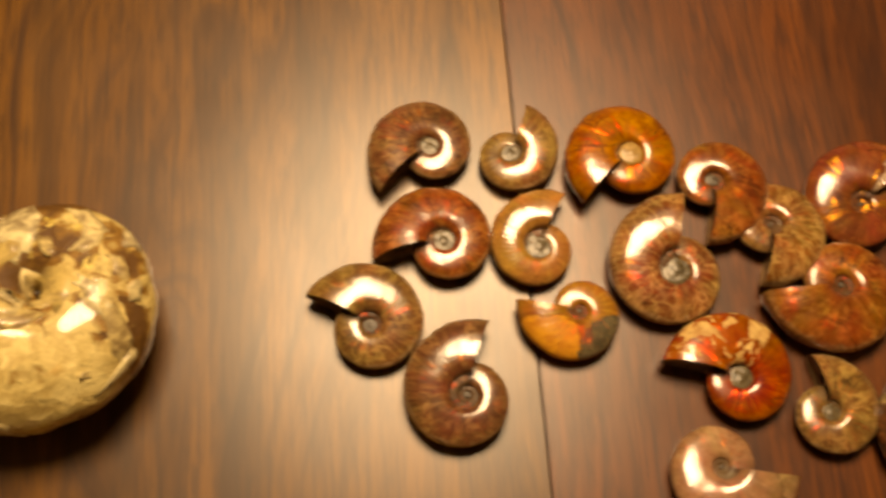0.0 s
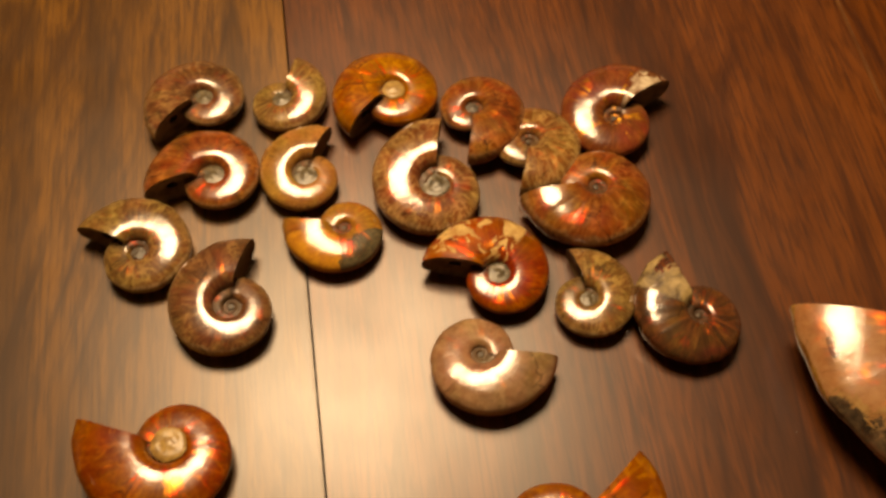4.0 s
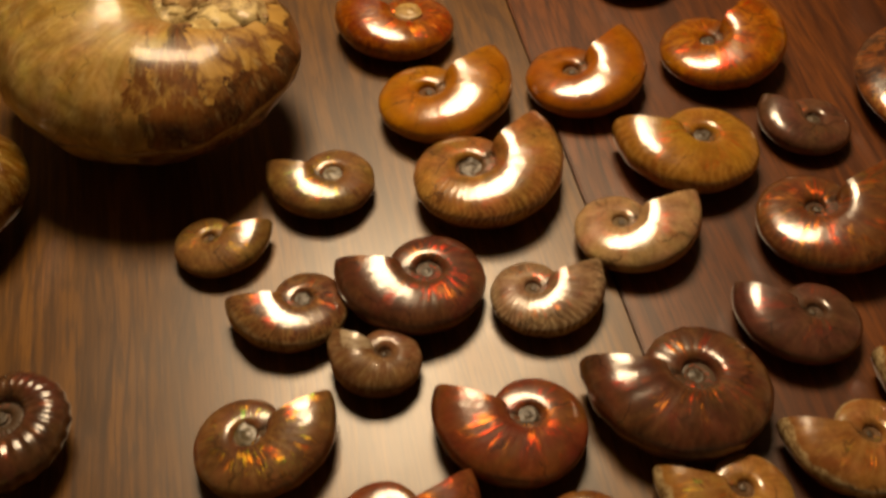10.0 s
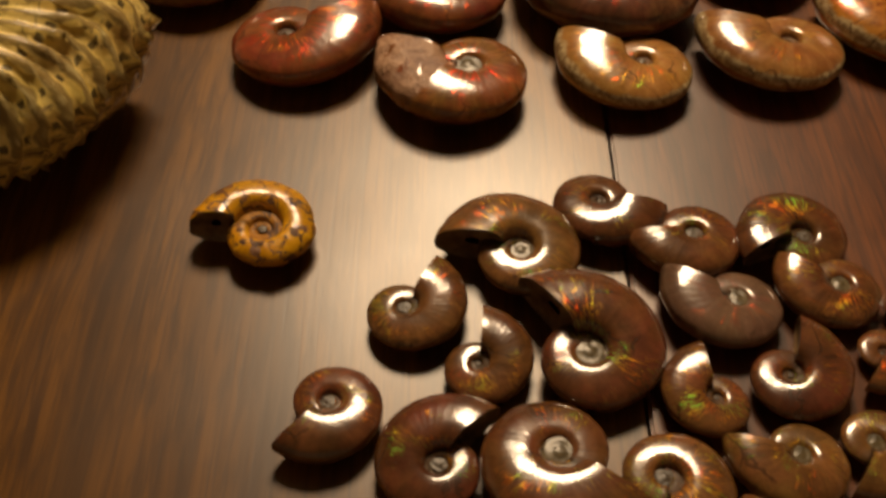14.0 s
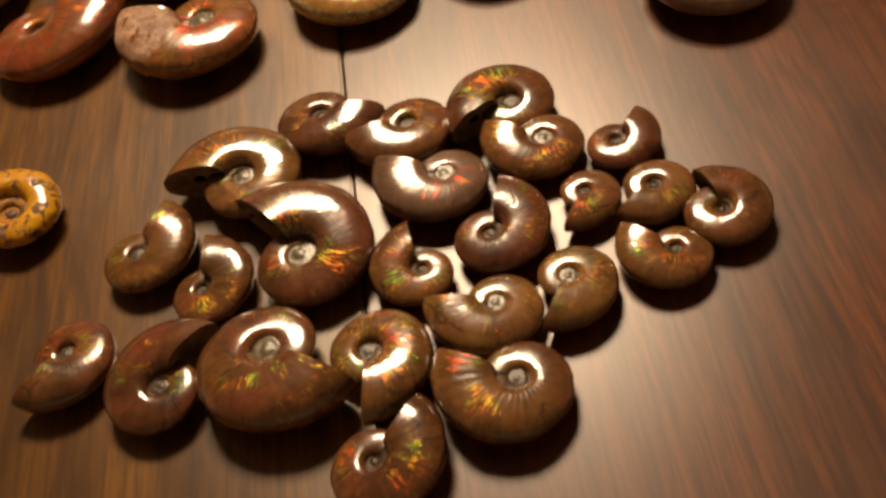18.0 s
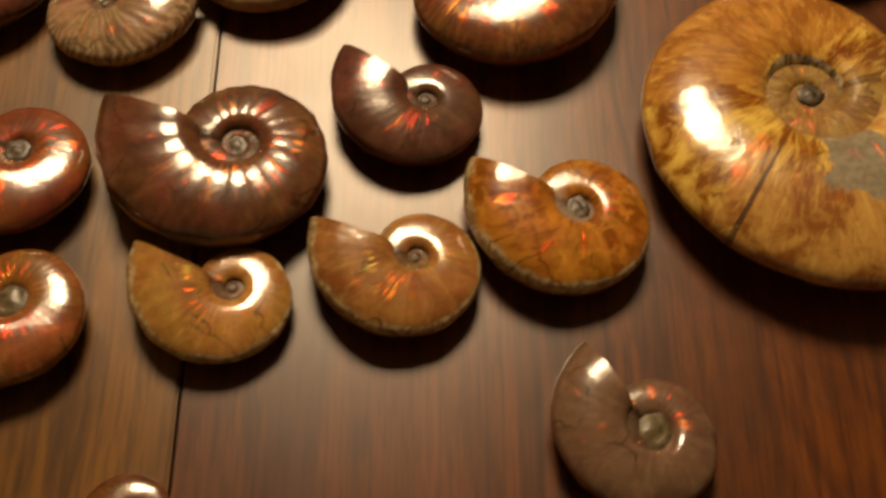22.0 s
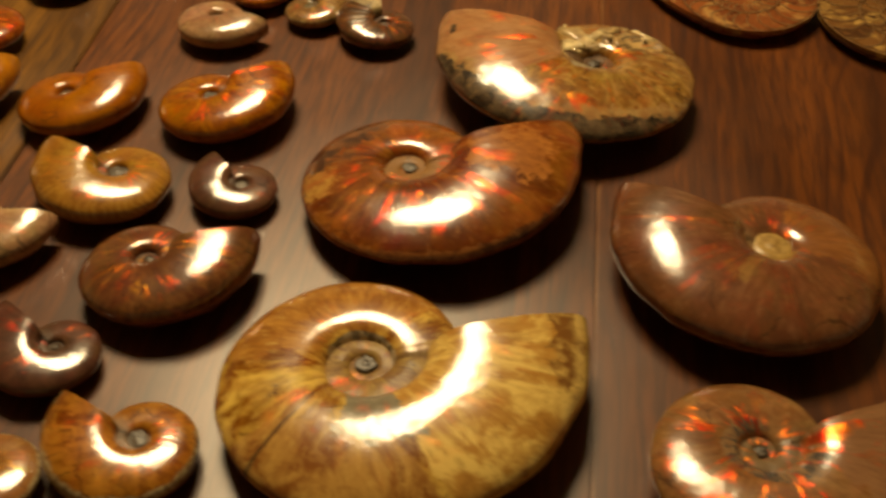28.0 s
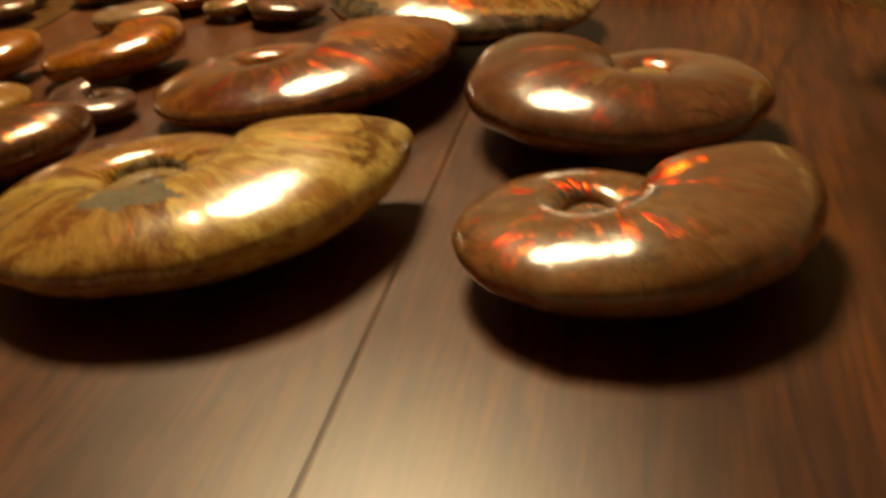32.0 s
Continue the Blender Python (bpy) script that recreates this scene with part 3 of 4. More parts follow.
STYLES["bigcopper"] = shell_material("copper_brown_shell", (0.225, 0.095, 0.042), (0.115, 0.052, 0.023), (0.31, 0.155, 0.075), 0.12, 30, 0.35, 0.26, 1.0, 0.9, rays_per_turn=22, core=(0.22, 0.14, 0.06), drift=0.5, marks=((0.5, 0.60, 0.50, 0.085, (0.36, 0.21, 0.058), (0.20, 0.105, 0.03), 2.6, 120.0, 0.4), (0.22, 0.02, 0.36, 0.12, (0.30, 0.155, 0.045), (0.20, 0.095, 0.03), 2.8, 120.0, 0.0), (0.62, 0.13, 0.18, 0.24, (0.25, 0.095, 0.024), (0.19, 0.070, 0.020), 1.6, 60.0, 0.0)))
STYLES["bigpatch"] = shell_material("patchy_brown_shell", (0.30, 0.122, 0.038), (0.100, 0.040, 0.016), (0.44, 0.26, 0.10), 0.26, 30, 0.4, 0.26, 0.9, 0.9, veins=0.6, vein_scale=120.0, drift=0.5, marks=((0.05, 0.10, 0.22, 0.20, (0.40, 0.205, 0.085), (0.33, 0.145, 0.055), 0.9, 60.0, 0.0), (0.25, 0.19, 0.0, 0.19, (0.40, 0.25, 0.09), (0.30, 0.15, 0.05), 0.8, 110.0, 0.0), (0.24, 0.18, 0.0, 0.15, (0.022, 0.015, 0.010), (0.11, 0.075, 0.042), 0.8, 130.0, 0.0), (0.24, 0.06, 0.40, 0.06, (0.09, 0.07, 0.05), (0.40, 0.32, 0.18), 1.0, 180.0, 0.5), (0.68, 0.11, 0.28, 0.11, (0.05, 0.030, 0.014), (0.52, 0.33, 0.11), 1.2, 150.0, 0.5), (0.035, 0.009, 0.12, 0.013, (0.03, 0.02, 0.012), (0.05, 0.035, 0.02), 0.5, 150.0, 0.0)))
STYLES["bigrays"] = shell_material("grey_and_copper_shell", (0.265, 0.118, 0.050), (0.13, 0.055, 0.026), (0.36, 0.20, 0.10), 0.34, 30, 0.35, 0.26, 1.0, 0.9, hues=((0.90, 0.03, 0.01), (0.95, 0.12, 0.015), (0.95, 0.30, 0.03)), rays_per_turn=16, core=(0.14, 0.10, 0.045), drift=0.7, marks=((0.06, 0.10, 0.15, 0.26, (0.28, 0.140, 0.062), (0.24, 0.115, 0.052), 1.6, 70.0, 0.0), (0.45, 0.42, 0.375, 0.045, (0.055, 0.050, 0.045), (0.26, 0.15, 0.07), 2.0, 240.0, 0.0)), fire_at=0.44, fleck=(34, 5.0))
STYLES["tan_worn"] = shell_material("tan_shell_with_worn_rim", (0.34, 0.165, 0.060), (0.20, 0.085, 0.030), (0.46, 0.27, 0.11), 0.10, 40, 0.4, 0.28, 1.0, 0.5, hues=GREEN_FIRE, veins=0.15, vein_scale=180.0, rim=0.9, drift=0.6, fleck=(50, 7.0))
STYLES["orange_worn"] = shell_material("orange_sutured_shell_with_worn_rim", (0.34, 0.140, 0.040), (0.17, 0.050, 0.012), (0.50, 0.23, 0.06), 0.16, 34, 0.4, 0.28, 1.0, 0.8, veins=0.7, vein_scale=150.0, feather=14.0, plumes=0.5, drift=0.5, rim=1.0, core=(0.20, 0.17, 0.13))
STYLES["amber_streaked"] = shell_material("amber_shell_with_branching_ribs", (0.33, 0.142, 0.036), (0.19, 0.070, 0.020), (0.48, 0.26, 0.075), 0.14, 34, 0.4, 0.28, 1.0, 0.5, veins=0.25, drift=0.5, stripe=0.34, ray_share=0.3)
STYLES["fire_ribbed"] = shell_material("brown_shell_with_red_rays", (0.155, 0.066, 0.030), (0.095, 0.034, 0.015), (0.34, 0.17, 0.060), 0.18, 34, 0.5, 0.28, 1.0, 0.7, hues=((0.90, 0.04, 0.010), (0.95, 0.15, 0.015), (0.95, 0.42, 0.03)), stripe=0.18, ray_share=0.3, fleck=(40, 6.0), fire_at=0.38)
STYLES["nautil"] = shell_material("cream_flaking_shell", (0.55, 0.39, 0.125), (0.31, 0.19, 0.05), (0.64, 0.51, 0.22), 0.0, 70, 0.3, 0.38, 0.25, 0.7, marks=((0.66, 0.42, 0.18, 0.30, (0.055, 0.018, 0.006), (0.20, 0.075, 0.015), 0.45, 34.0, 0.6), (0.48, 0.22, 0.20, 0.09, (0.46, 0.27, 0.06), (0.14, 0.050, 0.010), 2.6, 60.0, 0.0), (0.56, 0.18, 0.34, 0.13, (0.72, 0.59, 0.27), (0.44, 0.30, 0.10), 2.2, 44.0, 0.8), (0.20, 0.10, 0.47, 0.07, (0.05, 0.03, 0.02), (0.30, 0.24, 0.15), 0.8, 80.0, 0.0)))
STYLES["creamglobe"] = shell_material("pale_flaking_shell", (0.74, 0.61, 0.24), (0.34, 0.23, 0.045), (0.80, 0.70, 0.36), 0.0, 40, 0.4, 0.35, 1.0, 0.8, crust=((0.74, 0.60, 0.23), (0.12, 0.055, 0.010)), crust_at=0.39, crust_scale=42.0, chip_scale=300.0, crust_coat=1.0, flakes=52.0, flake_bias=0.0, shard=0.2)
STYLES["globe"] = shell_material("glossy_brown_globe_shell", (0.17, 0.066, 0.015), (0.055, 0.020, 0.006), (0.42, 0.29, 0.11), 0.0, 30, 0.3, 0.22, 1.0, 0.8, marks=((0.45, 0.07, 0.28, 0.09, (0.62, 0.46, 0.15), (0.30, 0.15, 0.035), 2.4, 70.0, 0.4), (0.75, 0.10, 0.30, 0.10, (0.64, 0.50, 0.19), (0.34, 0.18, 0.04), 2.4, 60.0, 0.4)))
STYLES["blackrib"] = shell_material("dark_ribbed_shell", (0.105, 0.050, 0.026), (0.050, 0.026, 0.015), (0.16, 0.090, 0.045), 0.03, 30, 0.2, 0.22, 0.7, 0.5)
STYLES["palerib"] = shell_material("pale_ribbed_stone_shell", (0.86, 0.69, 0.24), (0.60, 0.43, 0.11), (0.92, 0.81, 0.38), 0.0, 56, 0.4, 0.5, 0.18, 0.7, grooves=(0.14, 0.085, 0.028), drift=0.4, crust=((0.40, 0.28, 0.10), (0.085, 0.052, 0.018)), crust_at=0.67, crust_scale=190.0, marks=((0.5, 0.7, 0.5, 0.12, (0.06, 0.036, 0.013), (0.28, 0.17, 0.045), 1.6, 110.0, 0.0),))
STYLES["beige"] = shell_material("beige_nacre", (0.42, 0.27, 0.145), (0.26, 0.15, 0.070), (0.52, 0.37, 0.21), 0.06, 44, 0.35, 0.28, 1.0, 0.6, veins=0.35)
STYLES["dark_lip"] = shell_material("dark_shell_with_cream_lip", (0.090, 0.042, 0.020), (0.045, 0.022, 0.011), (0.30, 0.12, 0.045), 0.10, 34, 0.5, 0.26, 1.0, 0.7, crust=((0.44, 0.32, 0.13), (0.060, 0.034, 0.014)), crust_at=0.44, chip_scale=120.0, span=(0.0, 0.11))
STYLES["fire_lip"] = shell_material("fiery_shell_with_chipped_lip", (0.24, 0.085, 0.034), (0.13, 0.042, 0.018), (0.36, 0.15, 0.055), 0.9, 38, 0.4, 0.26, 1.0, 0.5, hues=((0.95, 0.30, 0.02), (0.98, 0.55, 0.03), (0.9, 0.15, 0.02)), crust=((0.62, 0.52, 0.36), (0.22, 0.11, 0.05)), crust_at=0.42, chip_scale=160.0, span=(0.0, 0.05), fleck=(16, 2.2))
STYLES["flaked_red"] = shell_material("red_shell_with_cream_flakes", (0.36, 0.095, 0.018), (0.16, 0.034, 0.010), (0.55, 0.22, 0.04), 0.30, 40, 0.35, 0.28, 1.0, 0.8, crust=((0.66, 0.46, 0.16), (0.40, 0.20, 0.05)), crust_at=0.50, crust_scale=150.0, span=(0.02, 0.30))
STYLES["broken_lip"] = shell_material("fiery_shell_with_stony_lip", (0.215, 0.082, 0.036), (0.125, 0.042, 0.018), (0.32, 0.135, 0.055), 0.22, 38, 0.4, 0.26, 1.0, 0.5, crust=((0.42, 0.25, 0.15), (0.20, 0.095, 0.050)), crust_at=0.44, chip_scale=140.0, span=(0.0, 0.17))


# ---- building helpers ----
def mesh_ob(name, verts, faces, material, parent=None, label="", smooth=True, uvs=None):
    me = bpy.data.meshes.new(name)
    me.from_pydata([tuple(v) for v in verts], [], faces)
    me.materials.append(material)
    if smooth:
        me.polygons.foreach_set("use_smooth", [True] * len(me.polygons))
    if uvs is not None:
        layer = me.uv_layers.new(name="UVMap")
        idx = np.empty(len(me.loops), dtype=np.int32)
        me.loops.foreach_get("vertex_index", idx)
        layer.data.foreach_set("uv", np.asarray(uvs, dtype=np.float32)[idx].ravel())
    me.update()
    ob = new(name, me)
    if parent:
        ob.parent = parent
    if label:
        ob["label"] = label
    return ob


def box_bm(size, centre, bevel=0.0, segments=2):
    bm = bmesh.new()
    bmesh.ops.create_cube(bm, size=1.0, matrix=Matrix.Translation(centre) @ Matrix.Diagonal((*size, 1)))
    if bevel:
        bmesh.ops.bevel(bm, geom=bm.edges[:], offset=bevel, segments=segments, affect="EDGES")
    return bm


def part(name, bm, material, parent=None, label=""):
    me = bpy.data.meshes.new(name)
    bm.to_mesh(me)
    bm.free()
    me.materials.append(material)
    ob = new(name, me)
    if parent:
        ob.parent = parent
    if label:
        ob["label"] = label
    return ob


# ---- room: unseen floor, walls and ceiling, added pale to bounce lamp light ----
def room():
    x0, x1, y0, y1, z0, z1 = -1.35, 1.55, -1.25, 1.45, -0.74, 1.55
    t = 0.1
    tagged(part("floor", box_bm((x1 - x0, y1 - y0, t), ((x0 + x1) / 2, (y0 + y1) / 2, z0 - t / 2)), FLOOR), "unseen pale floor added to bounce lamp light up", "floor", kind="structure")
    tagged(part("ceiling", box_bm((x1 - x0, y1 - y0, t), ((x0 + x1) / 2, (y0 + y1) / 2, z1 + t / 2)), CEILING), "unseen pale ceiling added to bounce lamp light", "ceiling", kind="structure")
    for name, size, centre in (
        ("wall_north", (x1 - x0, t, z1 - z0), ((x0 + x1) / 2, y1 + t / 2, (z0 + z1) / 2)),
        ("wall_south", (x1 - x0, t, z1 - z0), ((x0 + x1) / 2, y0 - t / 2, (z0 + z1) / 2)),
        ("wall_east", (t, y1 - y0, z1 - z0), (x1 + t / 2, (y0 + y1) / 2, (z0 + z1) / 2)),
        ("wall_west", (t, y1 - y0, z1 - z0), (x0 - t / 2, (y0 + y1) / 2, (z0 + z1) / 2)),
    ):
        tagged(part(name, box_bm(size, centre), WALL), "unseen pale room wall added to bounce lamp light", "wall", kind="structure")


room()

# ---- the table: planks run along y, joints at steps of PITCH ----


def table():
    top = new("table")
    tagged(top, "dark walnut plank table top with fine joints", "table")
    for k in range(-3, 5):
        x0, x1 = (JOINT + i * PITCH + side * (0.00035 if i == 0 else 0.00012) for i, side in ((k - 1, 1), (k, -1)))
        bm = box_bm((x1 - x0, TABLE_Y1 - TABLE_Y0, 0.028), ((x0 + x1) / 2, (TABLE_Y0 + TABLE_Y1) / 2, -0.014), 0.0006, 2)
        part("plank", bm, WOOD, top)
    x0, x1 = JOINT - 3.5 * PITCH, JOINT + 3.5 * PITCH
    for name, size, centre in (
        ("apron", (x1 - x0, 0.022, 0.08), ((x0 + x1) / 2, TABLE_Y0 + 0.07, -0.0685)),
        ("apron", (x1 - x0, 0.022, 0.08), ((x0 + x1) / 2, TABLE_Y1 - 0.07, -0.0685)),
        ("apron", (0.022, TABLE_Y1 - TABLE_Y0 - 0.17, 0.08), (x0 + 0.02, (TABLE_Y0 + TABLE_Y1) / 2, -0.0685)),
        ("apron", (0.022, TABLE_Y1 - TABLE_Y0 - 0.17, 0.08), (x1 - 0.02, (TABLE_Y0 + TABLE_Y1) / 2, -0.0685)),
    ):
        part(name, box_bm(size, centre, 0.002, 1), WOOD, top)
    for x in (x0 + 0.06, x1 - 0.06):
        for y in (TABLE_Y0 + 0.11, TABLE_Y1 - 0.11):
            part("leg", box_bm((0.06, 0.06, 0.711), (x, y, -0.3845), 0.004, 2), WOOD, top)


table()


# ---- fossils ----
def coil(radius, growth, thick, umb, turns, ribs, rough, seed, lead, steps=64, ring=22, nodes_rows=0, skew=0.22, square=0.86, sink=1.3, rib_in=0.0):
    """Vertex grid of a planispiral shell, aperture along +x, coiling inwards clockwise; with its uv and its aperture ring."""
    n = int(steps * turns)
    th = np.linspace(0, turns * 2 * math.pi, n + 1)[:, None]
    psi = np.linspace(0, 2 * math.pi, ring + 1)[None, :-1]
    k = growth ** (-th / (2 * math.pi))
    outer, inner = radius * k, radius * k * umb
    half = thick * radius * (1 + growth ** -0.5) * 0.5 * k ** sink
    c, s = np.cos(psi), np.sin(psi)
    cc, ss = np.sign(c) * np.abs(c) ** square, np.sign(s) * np.abs(s) ** square
    r = (outer + inner) / 2 + (outer - inner) / 2 * cc
    z = half * ss * (1 - skew * c) / (1 + 0.5 * skew)
    if ribs:
        count, amp, bend = ribs
        wave = np.sin(count * th + bend * np.sin(psi * 2) * 1.0)
        wave = np.where(wave > 0, wave, 0.6 * wave)
        w = amp * wave * (rib_in + (1 - rib_in) * ((c + 1) / 2) ** 1.4)
        z = z * (1 + w)
        r = r + (outer - inner) * 0.22 * w * np.maximum(c, -0.2)
        if nodes_rows:
            bumps = np.maximum(0, np.cos(psi * nodes_rows * 2)) ** 3 * np.maximum(0, wave) * amp * 1.3
            z, r = z * (1 + bumps), r + (outer - inner) * 0.5 * bumps * c
    ang = -th + lead * np.clip((r - inner) / (outer - inner), 0, 1) * np.clip(1 - th / 1.6, 0, 1) ** 2
    v = np.stack([r * np.cos(ang), r * np.sin(ang), z], -1).reshape(-1, 3)
    if rough:
        for i, p in enumerate(v):
            q = Vector(p) * (16.0 / radius * 0.25) + Vector((seed * 7.3, seed * 3.1, 0))
            d = noise.noise(q) + 0.5 * noise.noise(q * 2.3)
            v[i] = p * (1 + rough * d)
    for i in range(int(steps * 0.98) * ring, len(v)):
        q = Vector(v[i]) * (14.0 / radius) + Vector((seed * 1.7, 0, seed))
        v[i, 2] += float(half[i // ring, 0]) * 0.13 * noise.noise(q)
    uv = np.stack([np.repeat(th / (2 * math.pi), ring, 1), np.repeat(psi / (2 * math.pi), n + 1, 0)], -1).reshape(-1, 2)
    return v, uv, n, ring


def shell_flakes(base, v, n, m, turn, seed, count, span, sides, size, plate=None):
    """Jagged plates of the outer shell that still cling to an inflated fossil, each a thin piece of its own."""
    rng = random.Random(seed * 13 + 5)
    per_turn, grid = n / 3.0, np.asarray(v).reshape(n + 1, m, 3)

    def on(i, j):
        a, c = int(math.floor(i)), int(math.floor(j))
        f, g = i - a, j - c
        a = max(0, min(n - 1, a))
        row = [grid[a + k, (c + l) % m] for k in (0, 1) for l in (0, 1)]
        return Vector(row[0] * (1 - f) * (1 - g) + row[1] * (1 - f) * g + row[2] * f * (1 - g) + row[3] * f * g)

    for _ in range(count):
        i, j = rng.uniform(*span) * per_turn, rng.uniform(*sides) * m
        p, px, py = on(i, j), on(i + 1, j), on(i, j + 1)
        lx, ly = max(1e-5, (px - p).length), max(1e-5, (py - p).length)
        up = (py - p).cross(px - p).normalized() * turn
        spin, long = rng.uniform(0, 6.28), rng.uniform(1.2, 3.2)
        r, k = size * rng.uniform(0.3, 1.0) ** 1.4 / math.sqrt(long), rng.randint(8, 12)
        lift, curl, ring = rng.uniform(0.0002, 0.0009), rng.uniform(0.0, 0.0014), []
        for a in range(k):
            q = 6.2832 * (a + rng.uniform(-0.3, 0.3)) / k
            w = r * rng.uniform(0.5, 1.2)
            x, y = w * long * math.cos(q), w * math.sin(q)
            ring.append((x * math.cos(spin) - y * math.sin(spin), x * math.sin(spin) + y * math.cos(spin), curl * math.cos(q)))

        def at(x, y, h):
            return on(i + x / lx, j + y / ly) + up * h

        verts = [at(0, 0, lift)] + [at(x * 0.55, y * 0.55, lift + c * 0.4) for x, y, c in ring] + [at(x, y, lift * 0.7 + max(0.0, c)) for x, y, c in ring] + [at(x, y, -0.0015) for x, y, c in ring]
        faces = [(0, 1 + a, 1 + (a + 1) % k) for a in range(k)]
        for t in range(2):
            o = 1 + t * k
            faces += [(o + a, o + k + a, o + k + (a + 1) % k, o + (a + 1) % k) for a in range(k)]
        mesh_ob("shell_flake", verts, faces if turn < 0 else [f[::-1] for f in faces], plate or PLATE, base)


def ammonite(label, x, y, heading, radius, growth, turn, style, thick=0.36, umb=0.19, turns=3.0, ribs=None, rough=0.018, lead=0.12, tilt=None, seed=0, rows=0, category="ammonite", group="ammonites on the table", steps=64, ring=22, square=0.86, mouth=None, plug=0.0, core=None, skew=0.26, flakes=None, rib_in=0.0, lean=1.0):
    """One fossil shell lying flat, its coil's centre over (x, y), the lip of its last whorl towards heading (degrees) and a little raised; turn: 1 if it coils outwards anticlockwise."""
    v, uv, n, m = coil(radius, growth, thick, umb, turns, ribs, rough, seed, lead, steps, ring, rows, skew=skew, square=square, rib_in=rib_in)
    flip = Matrix.Diagonal((1, turn, 1, 1)) @ Matrix.Rotation(-lead, 4, "Z")
    place = Matrix.Rotation(radians(heading), 4, "Z") @ flip
    sway, h = random.Random(seed * 7), radians(heading)
    halves = [thick * radius * (1 + growth ** -0.5) * 0.5 * growth ** (-1.3 * q) for q in (0, 0.25, 0.5, 0.75)]
    along = (halves[0] - halves[2]) / (radius * (1 + growth ** -0.5))
    aside = (halves[1] - halves[3]) / (radius * (growth ** -0.25 + growth ** -0.75))
    slope = Vector((math.cos(h), math.sin(h))) * along + Vector((math.sin(h), -math.cos(h))) * aside * turn
    wander = 1.6 if tilt is None else 0.0
    slope *= 0.55 if tilt is None else lean
    tilt = (math.degrees(slope.y) + sway.uniform(-wander, wander), -math.degrees(slope.x) + sway.uniform(-wander, wander))
    rest = Matrix.Rotation(radians(tilt[0]), 4, "X") @ Matrix.Rotation(radians(tilt[1]), 4, "Y")
    m4 = np.array(rest @ place)
    v = v @ m4[:3, :3].T
    low = v[:, 2].min()
    v[:, 2] -= low
    base = new("ammonite")
    base.location = (x, y, 0.0002)
    tagged(base, label, category, group)
    faces = []
    for i in range(n):
        for j in range(m):
            a, b, c, d = i * m + j, i * m + (j + 1) % m, (i + 1) * m + (j + 1) % m, (i + 1) * m + j
            faces.append((a, b, c, d) if turn > 0 else (d, c, b, a))
    turn_at = steps + 2
    outer = mesh_ob("body_whorl", v[:(turn_at + 1) * m], faces[:turn_at * m], STYLES[style], base, uvs=uv[:(turn_at + 1) * m])
    first = steps - 1
    inside = mesh_ob("inner_coil", v[first * m:], [tuple(k - first * m for k in f) for f in faces[first * m:]], STYLES[style], base, "earlier whorls inside the coil", uvs=uv[first * m:])
    if flakes:
        shell_flakes(outer, v, n, m, turn, seed, *flakes, plate=mouth)
    lip = v[:m]
    mid = lip.mean(0)
    back = v[5 * m:6 * m].mean(0) - mid
    rings, cap = [lip, mid + (lip - mid) * 0.94 + back * 0.12, mid + (lip - mid) * 0.6 + back * 0.20, mid + (lip - mid) * 0.2 + back * 0.23], []
    vv = np.concatenate(rings)
    for i in range(3):
        for j in range(m):
            q = (i * m + j, (i + 1) * m + j, (i + 1) * m + (j + 1) % m, i * m + (j + 1) % m)
            cap.append(q if turn > 0 else q[::-1])
    cap.append(tuple(3 * m + j for j in range(m)))
    mesh_ob("aperture", vv, cap, mouth or MATRIX, outer, "stony fill of the shell mouth")
    hub = radius * umb * (0.84 if core else 0.58 if plug else 0.20)
    ring_n, rng = 14, random.Random(seed)
    hv, wide = [(0, 0, 0.10 * hub)], [rng.uniform(0.92, 1.05) if core else rng.uniform(0.75, 1.12) for _ in range(ring_n)]
    hz = -low + radius * (1 + growth ** -0.5) * thick * 0.5 * (plug * (1.0 if core else 0.5) or growth ** -1.3 * 0.4)
    for f, zz in ((0.28, 0.04), (0.58, -0.04), (0.82, 0.02), (1.0, -0.10)):
        hv += [(hub * f * wide[i] * math.cos(q), hub * f * wide[i] * math.sin(q), (zz + rng.uniform(-0.05, 0.05)) * hub) for i, q in enumerate([6.2832 * (i + rng.uniform(-0.25, 0.25)) / ring_n for i in range(ring_n)])]
    hv = np.array(hv)
    hv[:, 2] += hz
    hf = [(0, 1 + i, 1 + (i + 1) % ring_n) for i in range(ring_n)]
    for k in range(3):
        a0, b0 = 1 + k * ring_n, 1 + (k + 1) * ring_n
        hf += [(a0 + i, b0 + i, b0 + (i + 1) % ring_n, a0 + (i + 1) % ring_n) for i in range(ring_n)]
    mesh_ob("umbilicus", hv, hf, core or CALCITE, inside, "crystalline core of the coil")
    return base


ammonite("small brown nacreous ammonite with a gaping mouth", 0.0373, 0.1387, -139, 0.0223, 2.43, 1, "pearl", seed=1, umb=0.19, plug=0.3, thick=0.36, square=0.66, ribs=(30, 0.015, 0.5), core=OLIVE)
ammonite("small mauve ammonite with a pointed raised lip", 0.0630, 0.1356, 68, 0.0186, 2.53, 1, "pearl", seed=2, umb=0.23, plug=0.3, thick=0.36, square=0.66, core=OLIVE)
ammonite("red-orange mottled ammonite with a pale yellow core", 0.1013, 0.1322, -137, 0.0226, 1.93, 1, "red", seed=3, umb=0.21, plug=0.5, core=OCHRE, thick=0.36, square=0.66)
ammonite("glossy chestnut ammonite with a golden mouth edge", 0.0394, 0.1062, -167, 0.0230, 2.35, 1, "chestnut", seed=4, umb=0.22, plug=0.3, thick=0.36, square=0.66, core=OLIVE)
